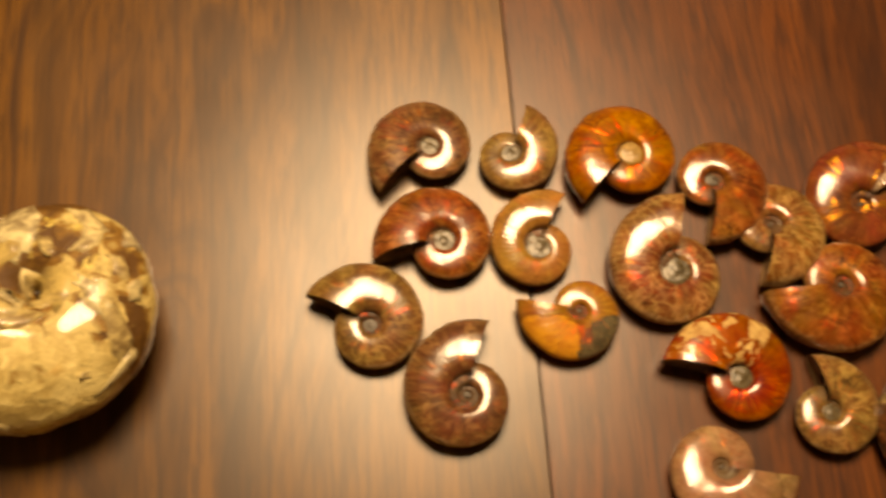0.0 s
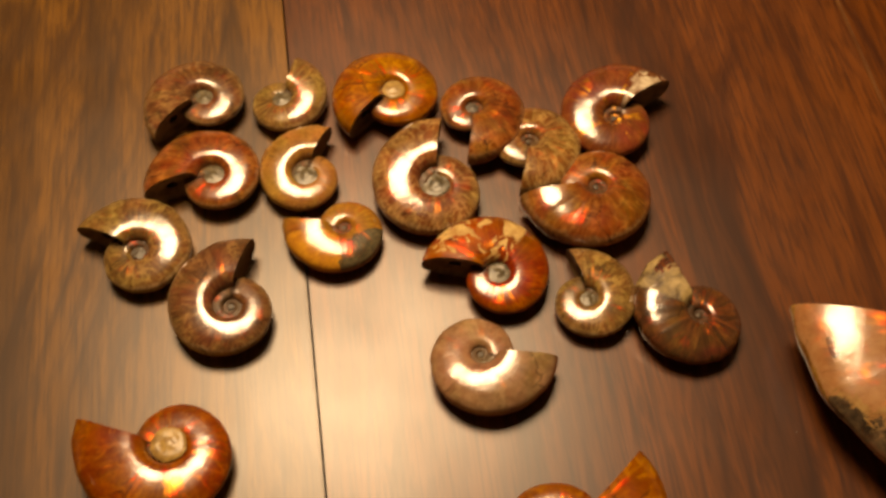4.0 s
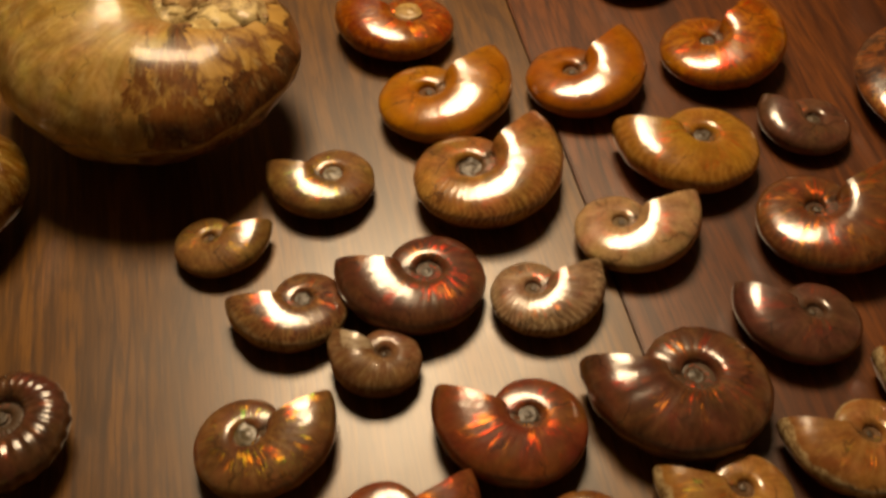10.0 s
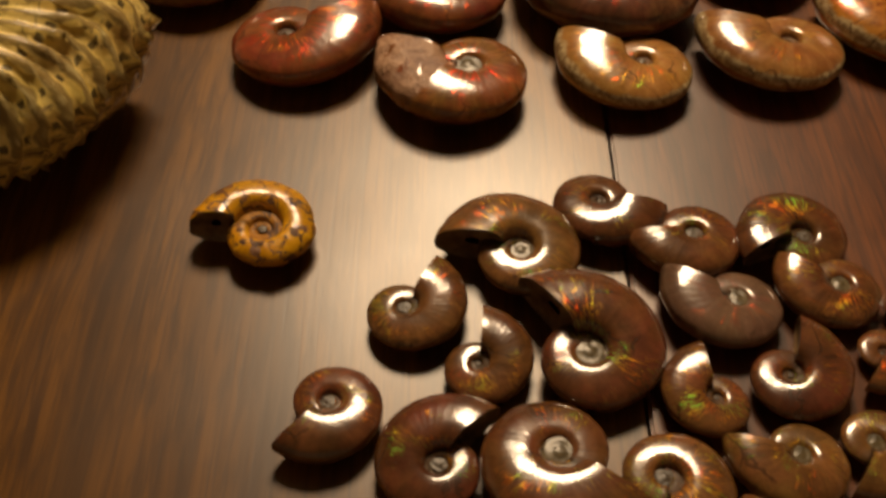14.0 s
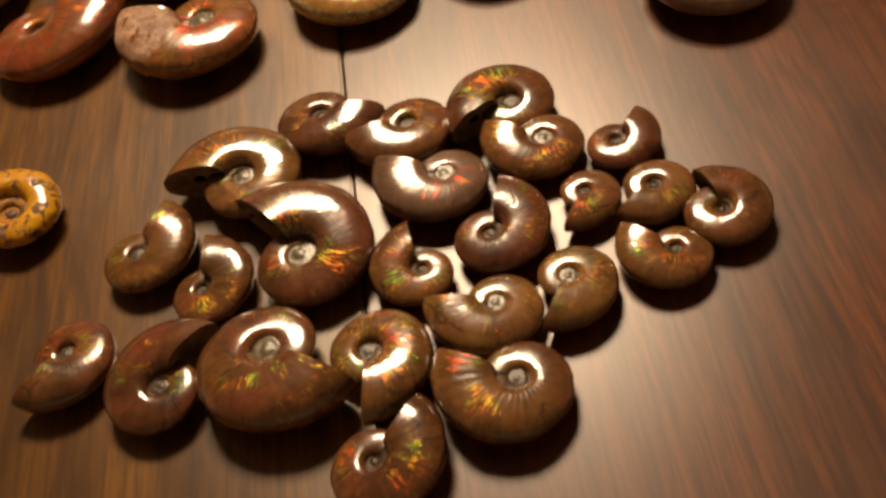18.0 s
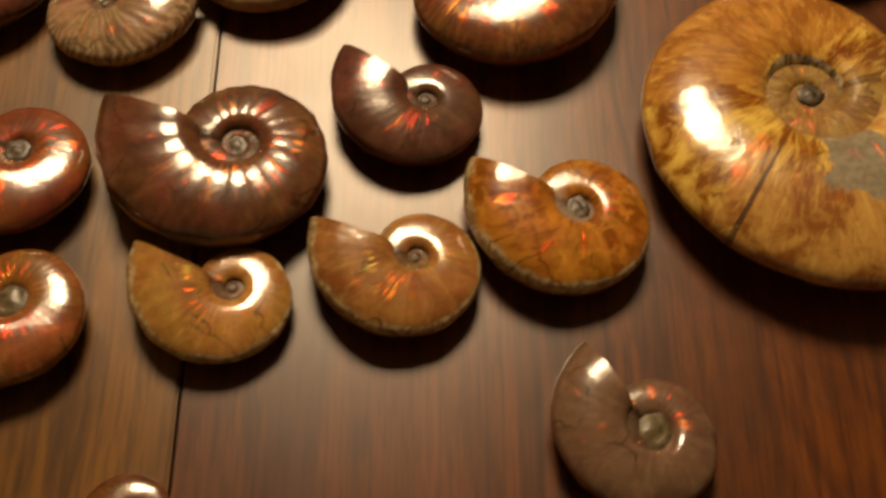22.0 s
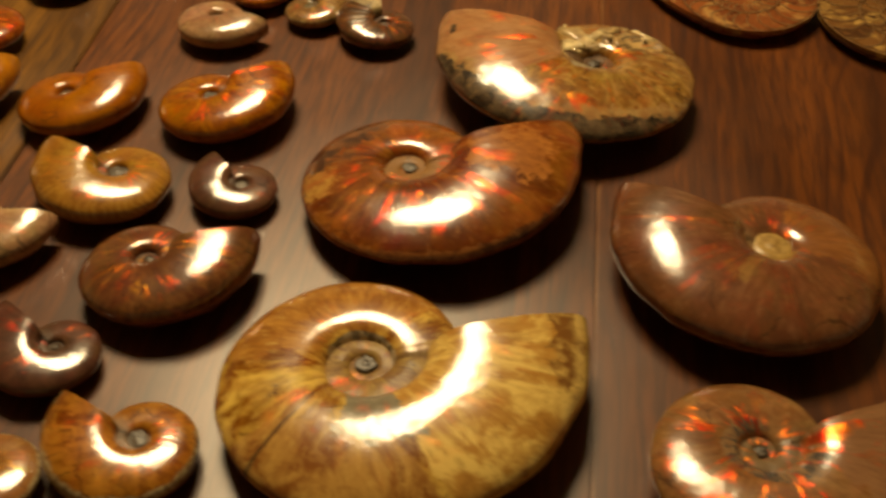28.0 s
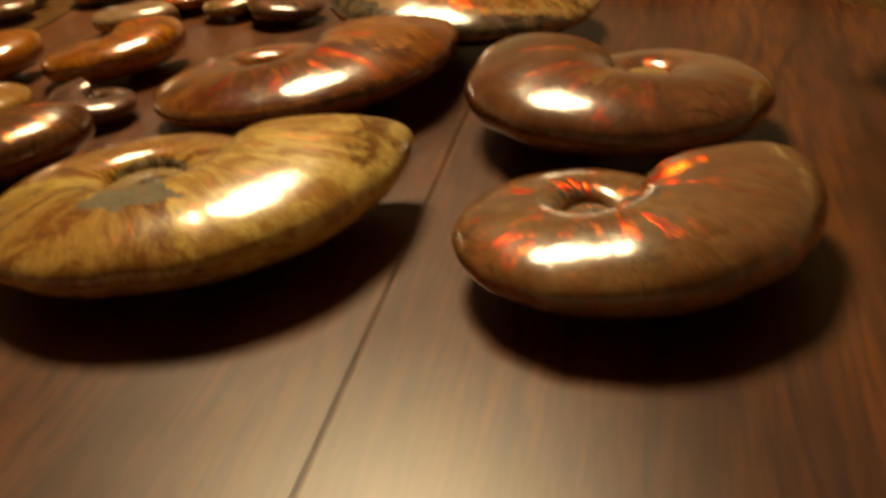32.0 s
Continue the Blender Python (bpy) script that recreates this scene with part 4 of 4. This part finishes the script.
ammonite("small tan ammonite with bright ribs round its core", 0.0692, 0.1033, 60, 0.0198, 2.35, -1, "ribbed_tan", seed=5, ribs=(30, 0.05, 0.5), umb=0.3, plug=0.3, thick=0.36, square=0.66, core=OLIVE, rib_in=0.4)
ammonite("brown pearly ammonite with a grey-green lip", 0.0153, 0.0809, 151, 0.0219, 2.16, 1, "pearl", seed=6, umb=0.2, plug=0.4, thick=0.36, square=0.66, ribs=(30, 0.02, 0.5))
ammonite("mauve-brown ammonite with a bright ribbed spiral", 0.0428, 0.0578, 69, 0.0238, 2.31, -1, "pearl", seed=7, umb=0.26, thick=0.36, square=0.66, ribs=(30, 0.04, 0.5), rib_in=0.0)
ammonite("large tan ammonite in the small cluster, finely ribbed", 0.1106, 0.0926, 78, 0.0256, 2.25, -1, "tan", seed=8, umb=0.26, plug=0.3, thick=0.36, square=0.66, core=OLIVE)
ammonite("brown ammonite with yellow fire and a chipped pale lip", 0.1735, 0.1112, 27, 0.0241, 2.25, -1, "fire_lip", seed=9, thick=0.36, square=0.66)
ammonite("reddish brown ammonite with ribbed lip and mottled coil", 0.1614, 0.0847, -177, 0.0254, 2.29, -1, "chestnut", seed=10, thick=0.36, square=0.66, ribs=(24, 0.04, 0.6), rib_in=0.3)
ammonite("orange-red ammonite with cream flakes and dark mouth", 0.1250, 0.0574, 163, 0.0243, 2.61, 1, "flaked_red", seed=11, umb=0.2, plug=0.3, thick=0.36, square=0.66, core=OLIVE)
ammonite("pale brown ammonite with a white shining spiral", 0.1155, 0.0320, -12, 0.0229, 2.48, 1, "beige", seed=12, thick=0.36, square=0.66, ribs=(36, 0.02, 0.5))
ammonite("little pinkish-brown ammonite with fine ribs", 0.1508, 0.0458, 100, 0.0183, 2.17, 1, "pearl", seed=13, umb=0.2, plug=0.3, thick=0.36, square=0.66, ribs=(30, 0.04, 0.5), core=OLIVE, rib_in=0.2)
ammonite("dark brown ammonite with a cream spotted lip", 0.1828, 0.0358, 104, 0.0229, 2.47, -1, "dark_lip", seed=14, thick=0.36, square=0.66, ribs=(24, 0.05, 0.6), rib_in=0.1)
ammonite("small brown ammonite partly under its neighbour", 0.1269, 0.1222, -103, 0.0222, 2.59, -1, "chestnut", seed=15, umb=0.19, plug=0.45, thick=0.36, square=0.66)
ammonite("tan ammonite leaning over the one beside it", 0.1432, 0.1063, -108, 0.0212, 2.18, -1, "tan", seed=16, thick=0.36, square=0.66)
ammonite("small ammonite with ochre and grey patches", 0.0793, 0.0819, 167, 0.0197, 2.57, -1, "patch", seed=17, thick=0.36, square=0.66)
ammonite("red-brown glossy ammonite with a golden core", 0.0246, 0.0153, 157, 0.0285, 2.73, -1, "red", seed=18, umb=0.22, plug=0.54, core=OCHRE, square=0.70, ribs=(34, 0.012, 0.5))
ammonite("smooth orange-brown ammonite with a wide mouth", 0.0242, -0.0280, 28, 0.0321, 2.70, 1, "orange", seed=19, square=0.70)
ammonite("smooth orange-brown ammonite with a tight spiral", 0.0766, -0.0277, 34, 0.0295, 2.56, 1, "orange", seed=20, square=0.70)
ammonite("orange-red ammonite with fiery inner ribs", 0.1292, -0.0240, 37, 0.0318, 2.57, 1, "red", seed=21, umb=0.17, plug=0.3, square=0.70, ribs=(34, 0.02, 0.5))
ammonite("large tan ammonite with fine radial ribs", 0.0306, -0.0679, 34, 0.0335, 2.51, 1, "ribbed_tan", seed=22, ribs=(44, 0.012, 0.5), umb=0.25, plug=0.36, square=0.70)
ammonite("tan mottled ammonite with a dark-edged core", 0.1096, -0.0697, 158, 0.0301, 2.51, -1, "amber_streaked", seed=23, ribs=(30, 0.015, 0.5), umb=0.2, plug=0.4, square=0.70)
ammonite("small plum-brown ammonite with red glints", 0.1510, -0.0675, 134, 0.0193, 2.04, -1, "dark", seed=24, umb=0.2, plug=0.4, square=0.70)
ammonite("pale beige ammonite with a broad plain lip", 0.0726, -0.0985, 9, 0.0268, 2.99, 1, "beige", seed=25, square=0.70)
ammonite("brown ammonite with glowing red and orange ribs", 0.1336, -0.1085, 20, 0.0341, 2.76, 1, "fire_ribbed", seed=26, ribs=(30, 0.02, 0.5), square=0.70)
ammonite("olive-brown ammonite with coloured glints", -0.0151, -0.0578, 159, 0.0221, 2.25, -1, "green", seed=27, umb=0.24, plug=0.24, square=0.70, ribs=(30, 0.015, 0.5), core=OLIVE)
ammonite("grey-beige ribbed ammonite with bluish sheen", 0.0388, -0.1176, 11, 0.0231, 2.81, 1, "pearl_ribbed", seed=28, ribs=(28, 0.05, 0.5), square=0.70, rib_in=0.1)
ammonite("mauve-grey ammonite with a pointed lip", -0.0307, -0.1069, 173, 0.0232, 2.82, -1, "pearl", seed=29, umb=0.22, plug=0.4, square=0.70)
ammonite("dark brown ribbed ammonite with a deep core", 0.0079, -0.1054, 165, 0.0285, 2.51, -1, "brown_ribbed", seed=30, ribs=(26, 0.022, 0.6), umb=0.25, plug=0.2, square=0.70)
ammonite("small olive-brown ammonite with a ribbed lip", -0.0562, -0.0758, 4, 0.0199, 2.91, 1, "green", seed=31, square=0.70, ribs=(30, 0.035, 0.5), rib_in=0.3)
ammonite("olive and red ammonite with dark sutures", -0.0503, -0.1503, 18, 0.0255, 2.56, 1, "green", seed=32, umb=0.22, plug=0.24, square=0.70, core=OLIVE)
ammonite("lumpy worn brown ammonite with a pale lip", -0.0097, -0.1320, 145, 0.0171, 2.22, -1, "lump", seed=33, rough=0.05, umb=0.16, skew=0.22, thick=0.52)
ammonite("brown ammonite with orange fire along its lip", -0.0169, -0.1827, 19, 0.0258, 2.79, 1, "fire", seed=34, square=0.70)
ammonite("wine-brown ammonite with red iridescent ribs", 0.0257, -0.1611, 150, 0.0277, 2.68, -1, "fire", seed=35, umb=0.2, plug=0.42, square=0.70)
ammonite("brown ammonite with a broken stony lip", 0.0305, -0.1969, 159, 0.0252, 2.57, -1, "broken_lip", seed=36, umb=0.22, plug=0.24, square=0.70, core=OLIVE)
ammonite("large dark ribbed ammonite with red inner glow", 0.0744, -0.1589, 162, 0.0324, 2.37, -1, "brown_ribbed", seed=37, ribs=(20, 0.055, 0.7), umb=0.24, plug=0.2, square=0.70, rib_in=0.15)
ammonite("tan ammonite with an orange mouth corner", 0.0759, -0.1928, 156, 0.0237, 3.07, -1, "tan_worn", seed=38, square=0.70)
ammonite("plain tan ammonite with a dark underside", 0.1150, -0.1852, 161, 0.0246, 2.76, -1, "tan_worn", seed=39, square=0.70)
ammonite("dark plum-brown smooth ammonite", 0.1170, -0.1439, 146, 0.0241, 2.73, -1, "dark", seed=40, square=0.70)
ammonite("amber and tan ammonite with bluish core", 0.1512, -0.1730, 155, 0.0270, 2.49, -1, "orange_worn", seed=41, umb=0.2, plug=0.4, square=0.70)
ammonite("grey-brown ammonite lying apart from the cluster", 0.1636, -0.2235, 125, 0.0229, 2.26, -1, "grey", seed=42, umb=0.25, plug=0.24, core=OLIVE)
ammonite("coppery ammonite with dark gaping mouth", 0.0416, -0.2576, 172, 0.0191, 2.11, 1, "coppery", seed=43, umb=0.2, plug=0.24, square=0.70, core=OLIVE)
ammonite("small coppery ammonite with a long lip", 0.0607, -0.2414, -10, 0.0157, 2.27, 1, "coppery", seed=44, square=0.70)
ammonite("small coppery ammonite with orange glints", 0.0806, -0.2512, -175, 0.0152, 2.19, -1, "coppery", seed=45, umb=0.2, plug=0.3, square=0.70)
ammonite("smooth coppery ammonite at the heap's edge", 0.1052, -0.2522, -154, 0.0162, 2.26, 1, "coppery", seed=46, umb=0.19, plug=0.42, square=0.70)
ammonite("coppery ammonite with a pale round core", 0.1102, -0.2654, 147, 0.0147, 2.38, -1, "coppery", seed=47, umb=0.23, plug=0.24, square=0.70, core=OLIVE)
ammonite("tiny coppery ammonite with green and gold fire", 0.1257, -0.2703, 51, 0.0110, 2.22, 1, "coppery", seed=48, square=0.70)
ammonite("grey-brown ammonite amid coppery ones", 0.0872, -0.2698, 152, 0.0170, 2.77, -1, "grey", seed=49, umb=0.21, plug=0.24, square=0.70, core=OLIVE)
ammonite("large coppery ammonite with a deep core", 0.0543, -0.2850, 127, 0.0223, 2.75, 1, "coppery", seed=50, umb=0.22, plug=0.24, square=0.70, core=OLIVE)
ammonite("coppery ammonite with red and yellow rays", 0.0167, -0.2725, 63, 0.0155, 2.70, 1, "coppery", seed=51, umb=0.2, plug=0.36, square=0.70)
ammonite("coppery ammonite tucked beside a larger one", 0.0320, -0.2863, 85, 0.0142, 2.74, 1, "coppery", seed=52, square=0.70)
ammonite("dull coppery ammonite with a pointed lip", 0.0793, -0.2941, 96, 0.0135, 2.79, -1, "coppery", seed=53, square=0.70)
ammonite("coppery ammonite with an upright lip", 0.0949, -0.2891, 73, 0.0154, 2.60, 1, "coppery", seed=54, square=0.70)
ammonite("tiny coppery ammonite with fiery core", 0.1157, -0.2825, -124, 0.0106, 2.63, -1, "coppery", seed=55, square=0.70)
ammonite("tiny coppery ammonite with green glints", 0.1300, -0.2854, -147, 0.0109, 1.90, -1, "coppery", seed=56, square=0.70)
ammonite("small red-brown ammonite at the end of the heap", 0.1413, -0.2961, 104, 0.0120, 1.77, 1, "coppery", seed=57, square=0.70)
ammonite("small coppery ammonite with green and orange rays", 0.1299, -0.3030, 137, 0.0126, 2.60, -1, "coppery", seed=58, square=0.70)
ammonite("coppery ammonite lying with its mouth down", 0.1080, -0.3042, -122, 0.0134, 2.74, -1, "coppery", seed=59, umb=0.2, plug=0.24, square=0.70, core=OLIVE)
ammonite("coppery ammonite with a broad plain lip", 0.0930, -0.3072, 166, 0.0149, 2.53, -1, "coppery", seed=60, umb=0.2, plug=0.24, square=0.70, core=OLIVE)
ammonite("coppery ribbed ammonite near the table edge", 0.0942, -0.3256, 148, 0.0171, 2.46, -1, "coppery_ribbed", seed=61, ribs=(26, 0.05, 0.5), umb=0.22, plug=0.36, square=0.70)
ammonite("coppery ammonite with a straight cut mouth", 0.0666, -0.3124, -97, 0.0163, 2.67, -1, "coppery", seed=62, umb=0.24, plug=0.36, square=0.70)
ammonite("biggest coppery ammonite with a golden-green core", 0.0469, -0.3081, -35, 0.0209, 2.41, 1, "coppery", seed=63, umb=0.22, plug=0.24, square=0.70, core=OLIVE)
ammonite("coppery ammonite with a dark open mouth", 0.0242, -0.3101, 45, 0.0169, 2.49, -1, "coppery", seed=64, umb=0.2, plug=0.4, square=0.70)
ammonite("small coppery ammonite lying at the heap's fringe", 0.0022, -0.2960, -134, 0.0145, 2.34, -1, "coppery", seed=65, umb=0.22, plug=0.34, square=0.70)
ammonite("coppery ammonite beside the table's edge", 0.0660, -0.3361, 48, 0.0152, 2.51, 1, "coppery", seed=66, square=0.70)
ammonite("golden-brown pitted ammonite standing alone", -0.0158, -0.2517, 178, 0.0167, 2.15, 1, "gold", seed=67, ribs=(16, 0.03, 0.4), umb=0.36, rough=0.05, turns=3.2, skew=0.22, thick=0.42)
ammonite("large patchy brown ammonite with red and orange fire", 0.2665, 0.0095, 160, 0.0625, 2.70, -1, "bigpatch", seed=68, steps=110, ring=32, umb=0.18, rough=0.025, skew=0.4, tilt=(0, 0), thick=0.28, flakes=(26, (0.60, 1.0), (0.05, 0.40), 0.006), lean=0.7)
ammonite("large amber-brown ammonite with a bright spiral", 0.2068, -0.0575, 25, 0.0599, 2.66, 1, "bigamber", seed=69, steps=110, ring=32, umb=0.22, skew=0.36, tilt=(0, 0), thick=0.26, lean=0.8, square=0.86)
ammonite("largest cream and amber ammonite with grey calcite patch", 0.2070, -0.1442, 20, 0.0628, 2.38, 1, "bigcream", seed=70, steps=110, ring=32, umb=0.26, skew=0.30, tilt=(0, 0), thick=0.26, square=0.86, lean=0.6)
ammonite("large copper-brown ammonite with a notched core", 0.3212, -0.0857, 154, 0.0510, 2.25, -1, "bigcopper", seed=71, steps=110, ring=32, umb=0.15, skew=0.25, tilt=(0, 0), plug=0.30, core=OCHRE, thick=0.31, lean=0.4)
ammonite("large copper-brown ammonite with red iridescent rays", 0.3120, -0.1592, 24, 0.0490, 2.76, 1, "bigrays", seed=72, steps=110, ring=32, umb=0.19, skew=0.22, tilt=(0, 0), thick=0.30, lean=0.3)
ammonite("big inflated cream fossil with flaking brown shell", -0.0560, -0.0070, 158, 0.0676, 3.00, -1, "nautil", seed=73, steps=110, ring=36, umb=0.08, rough=0.045, skew=0.22, tilt=(0, 0), flakes=(34, (0.50, 0.84), (0.16, 0.46), 0.0105), thick=0.58, lean=0.0)
ammonite("glossy brown globular ammonite with cream patches", -0.1354, -0.0430, -176, 0.0359, 2.20, -1, "globe", seed=74, steps=90, ring=32, umb=0.1, skew=0.22, tilt=(0, 0), flakes=(12, (0.55, 0.95), (0.2, 0.44), 0.0075), thick=0.6, lean=0.0)
ammonite("dark glossy ammonite with strong knobbly ribs", -0.1160, -0.1331, 145, 0.0301, 2.40, -1, "blackrib", seed=75, rib_in=0.25, ribs=(26, 0.05, 0.4), steps=150, rows=2, umb=0.34, skew=0.22, tilt=(0, 0), thick=0.42, lean=0.0)
ammonite("big pale stone ammonite with heavy knobbed ribs", -0.1049, -0.2103, 16, 0.0576, 3.00, 1, "palerib", seed=76, rib_in=0.2, ribs=(56, 0.085, 3.5), steps=240, ring=44, umb=0.24, plug=0.1, rough=0.04, skew=0.22, tilt=(0, 0), rows=3, thick=0.47, lean=0.0)
ammonite("big globular cream ammonite with flaking shell", -0.0780, 0.0911, -172, 0.0452, 2.00, -1, "creamglobe", seed=77, steps=110, ring=36, umb=0.08, rough=0.03, skew=0.22, tilt=(0, 0), flakes=(34, (0.0, 0.95), (-0.05, 0.44), 0.010), mouth=PALE_PLATE, thick=0.6, lean=0.0)


def ribbon(path, width, z, verts, faces):
    """Adds a flat strip of that width along a path of (x, y)."""
    at = len(verts)
    for i, p in enumerate(path):
        a, b = path[max(0, i - 1)], path[min(len(path) - 1, i + 1)]
        d = Vector((b[0] - a[0], b[1] - a[1])).normalized() * width / 2
        verts += [(p[0] - d.y, p[1] + d.x, z), (p[0] + d.y, p[1] - d.x, z)]
    faces += [(at + 2 * i, at + 2 * i + 1, at + 2 * i + 3, at + 2 * i + 2) for i in range(len(path) - 1)]


def sliced_ammonite(label, x, y, heading, radius, growth, turn, seed, tone, high=0.0065):
    """One half of a sawn and polished ammonite, cut face up, with its spiral wall, chambers and septa."""
    rng = random.Random(seed)
    base = tagged(new("sliced_ammonite"), label, "sliced ammonite", "sliced ammonites")
    base.matrix_basis = pose(x, y, 0.0002, 0, 0, heading)

    def at(th, share=1.0):
        far = radius * growth ** (-th / (2 * math.pi))
        near = far / growth
        r = near + (far - near) * share
        return (r * math.cos(th), -turn * r * math.sin(th))

    def closed(i):
        a, b = at(2 * math.pi * i / 90), at(0.0)
        f = max(0.0, (i - 70) / 20) ** 2
        k = 1 + f * (math.hypot(*b) / math.hypot(*a) - 1)
        return (a[0] * k, a[1] * k)

    stone = SLICES[tone]
    rim = [closed(i) for i in range(90)]
    n = len(rim)
    verts, faces = [], []
    for f, z in ((0.80, 0.0), (0.94, high * 0.35), (1.0, high * 0.75), (0.99, high)):
        verts += [(p[0] * f, p[1] * f, z) for p in rim]
    for k in range(3):
        for i in range(n):
            q = (k * n + i, k * n + (i + 1) % n, (k + 1) * n + (i + 1) % n, (k + 1) * n + i)
            faces.append(q if turn < 0 else q[::-1])
    top = tuple(3 * n + i for i in range(n))
    faces += [top if turn < 0 else top[::-1], tuple(range(n))[::-1] if turn < 0 else tuple(range(n))]
    mesh_ob("body", verts, faces, stone, base, smooth=False)
    sv, sf = [], []
    th = 0.25
    while th < 2 * math.pi * 2.3:
        step = rng.uniform(0.17, 0.30) * (1.0 if th > 1.4 else 2.0)
        cell = []
        for k in range(6):
            u = 0.06 + 0.86 * k / 5
            cell.append(at(th + 0.16 * math.sin(math.pi * u), u))
        for k in range(6):
            u = 0.06 + 0.86 * (5 - k) / 5
            cell.append(at(th + step * 0.9 + 0.16 * math.sin(math.pi * u), u))
        low = [(p[0], p[1], high - 0.0002) for p in cell]
        quads = [(k, k + 1, 10 - k, 11 - k) for k in range(5)] + [(i, 12 + i, 12 + (i + 1) % 12, (i + 1) % 12) for i in range(12)]
        mesh_ob("chamber", [(p[0], p[1], high + 0.0003) for p in cell] + low, [q if turn < 0 else q[::-1] for q in quads], stone, base, smooth=False)
        ribbon([at(th - step * 0.05 + 0.16 * math.sin(math.pi * u), u) for u in (0.02, 0.2, 0.4, 0.6, 0.8, 0.96)], radius * 0.014, high + 0.0005, sv, sf)
        th += step
    tagged(mesh_ob("septum_web", sv, sf, SEPTUM, base, "thin pale chamber walls", smooth=False), kind="stuff")
    wv, wf = [], []
    ribbon([at(0.04 * i) for i in range(int(2 * math.pi * 2.6 / 0.04))], radius * 0.014, high + 0.0007, wv, wf)
    heart = [at(2 * math.pi * 2.2 + 0.35 * i, 0.9) for i in range(18)]
    mesh_ob("core", [(p[0] * 0.3, p[1] * 0.3, high + 0.0009) for p in heart] + [(p[0] * 0.3, p[1] * 0.3, high - 0.0002) for p in heart], [tuple(range(18))[::-turn or 1]] + [(i, 18 + i, 18 + (i + 1) % 18, (i + 1) % 18)[::-turn] for i in range(18)], OLIVE_PALE, base, "pale calcite heart of the coil", smooth=False)
    mesh_ob("spiral_wall", wv, wf, SEPTUM, base, "pale spiral outer wall", smooth=False)
    return base


def stone_nodule(label, x, y, heading, length, width, high):
    """A lumpy cream fossil, blunt and narrow at one end, undercut below."""
    verts, faces, nu, nv = [], [], 150, 90
    for i in range(nv + 1):
        for j in range(nu):
            a, b = 2 * math.pi * j / nu, math.pi * i / nv - math.pi / 2
            p = Vector((math.cos(a) * math.cos(b), math.sin(a) * math.cos(b), math.sin(b)))
            taper = 0.86 + 0.14 * (p.x + 1) / 2
            under = 1.0 if p.z > -0.1 else 1.0 - 0.45 * (-p.z - 0.1)
            q = Vector((p.x * length / 2 * under, p.y * width / 2 * taper * under, p.z * high / 2 * (0.75 + 0.25 * taper)))
            d = noise.noise(p * 1.7 + Vector((4, 1, 2))) * 0.15 + noise.noise(p * 4.5) * 0.06 + noise.noise(p * 13) * 0.026 - max(0.0, noise.noise(p * 9 + Vector((3, 8, 1))) - 0.28) * 0.16
            verts.append(q * (1 + d))
    low = min(v.z for v in verts)
    verts = [(v.x, v.y, max(0.0, v.z - low - 0.004)) for v in verts]
    for i in range(nv):
        for j in range(nu):
            faces.append((i * nu + j, i * nu + (j + 1) % nu, (i + 1) * nu + (j + 1) % nu, (i + 1) * nu + j))
    uv = [(j / nu, i / nv) for i in range(nv + 1) for j in range(nu)]
    ob = tagged(new("fossil_nodule"), label, "fossil")
    mesh_ob("body", verts, faces, CREAM, ob, uvs=uv)
    kv, kf = [], []
    for i in range(13):
        for j in range(24):
            a, b = 2 * math.pi * j / 24, math.pi * i / 12 - math.pi / 2
            p = Vector((math.cos(a) * math.cos(b), math.sin(a) * math.cos(b), math.sin(b)))
            q = Vector((p.x * 0.009, p.y * 0.013, p.z * 0.010)) * (1 + 0.25 * noise.noise(p * 2.5))
            kv.append((q.x - length * 0.40, q.y - width * 0.08, q.z + high * 0.58))
    kf = [(i * 24 + j, i * 24 + (j + 1) % 24, (i + 1) * 24 + (j + 1) % 24, (i + 1) * 24 + j) for i in range(12) for j in range(24)]
    mesh_ob("knob", kv, kf, CREAM, ob, "rounded knob at the narrow end", uvs=[(j / 24, i / 12) for i in range(13) for j in range(24)])
    ob.matrix_basis = pose(x, y, 0.0002, 0, 0, heading)
    return ob


sliced_ammonite("sliced red-brown ammonite half with polished face", 0.326, 0.077, 160, 0.0435, 1.9, 1, 3, 0)
sliced_ammonite("sliced brown ammonite half with cream veins", 0.392, 0.066, 20, 0.0455, 1.9, -1, 5, 1)
sliced_ammonite("sliced ammonite half with pale chamber rim", 0.342, 0.142, 170, 0.042, 1.9, 1, 8, 2)
sliced_ammonite("sliced ammonite half with amber chambers", 0.409, 0.136, 30, 0.042, 1.9, -1, 11, 2)
sliced_ammonite("sliced dark ammonite half at the row's end", 0.470, 0.078, 200, 0.041, 1.9, 1, 13, 1)
stone_nodule("lumpy cream limestone fossil with pitted surface", 0.450, -0.041, -4, 0.152, 0.090, 0.058)
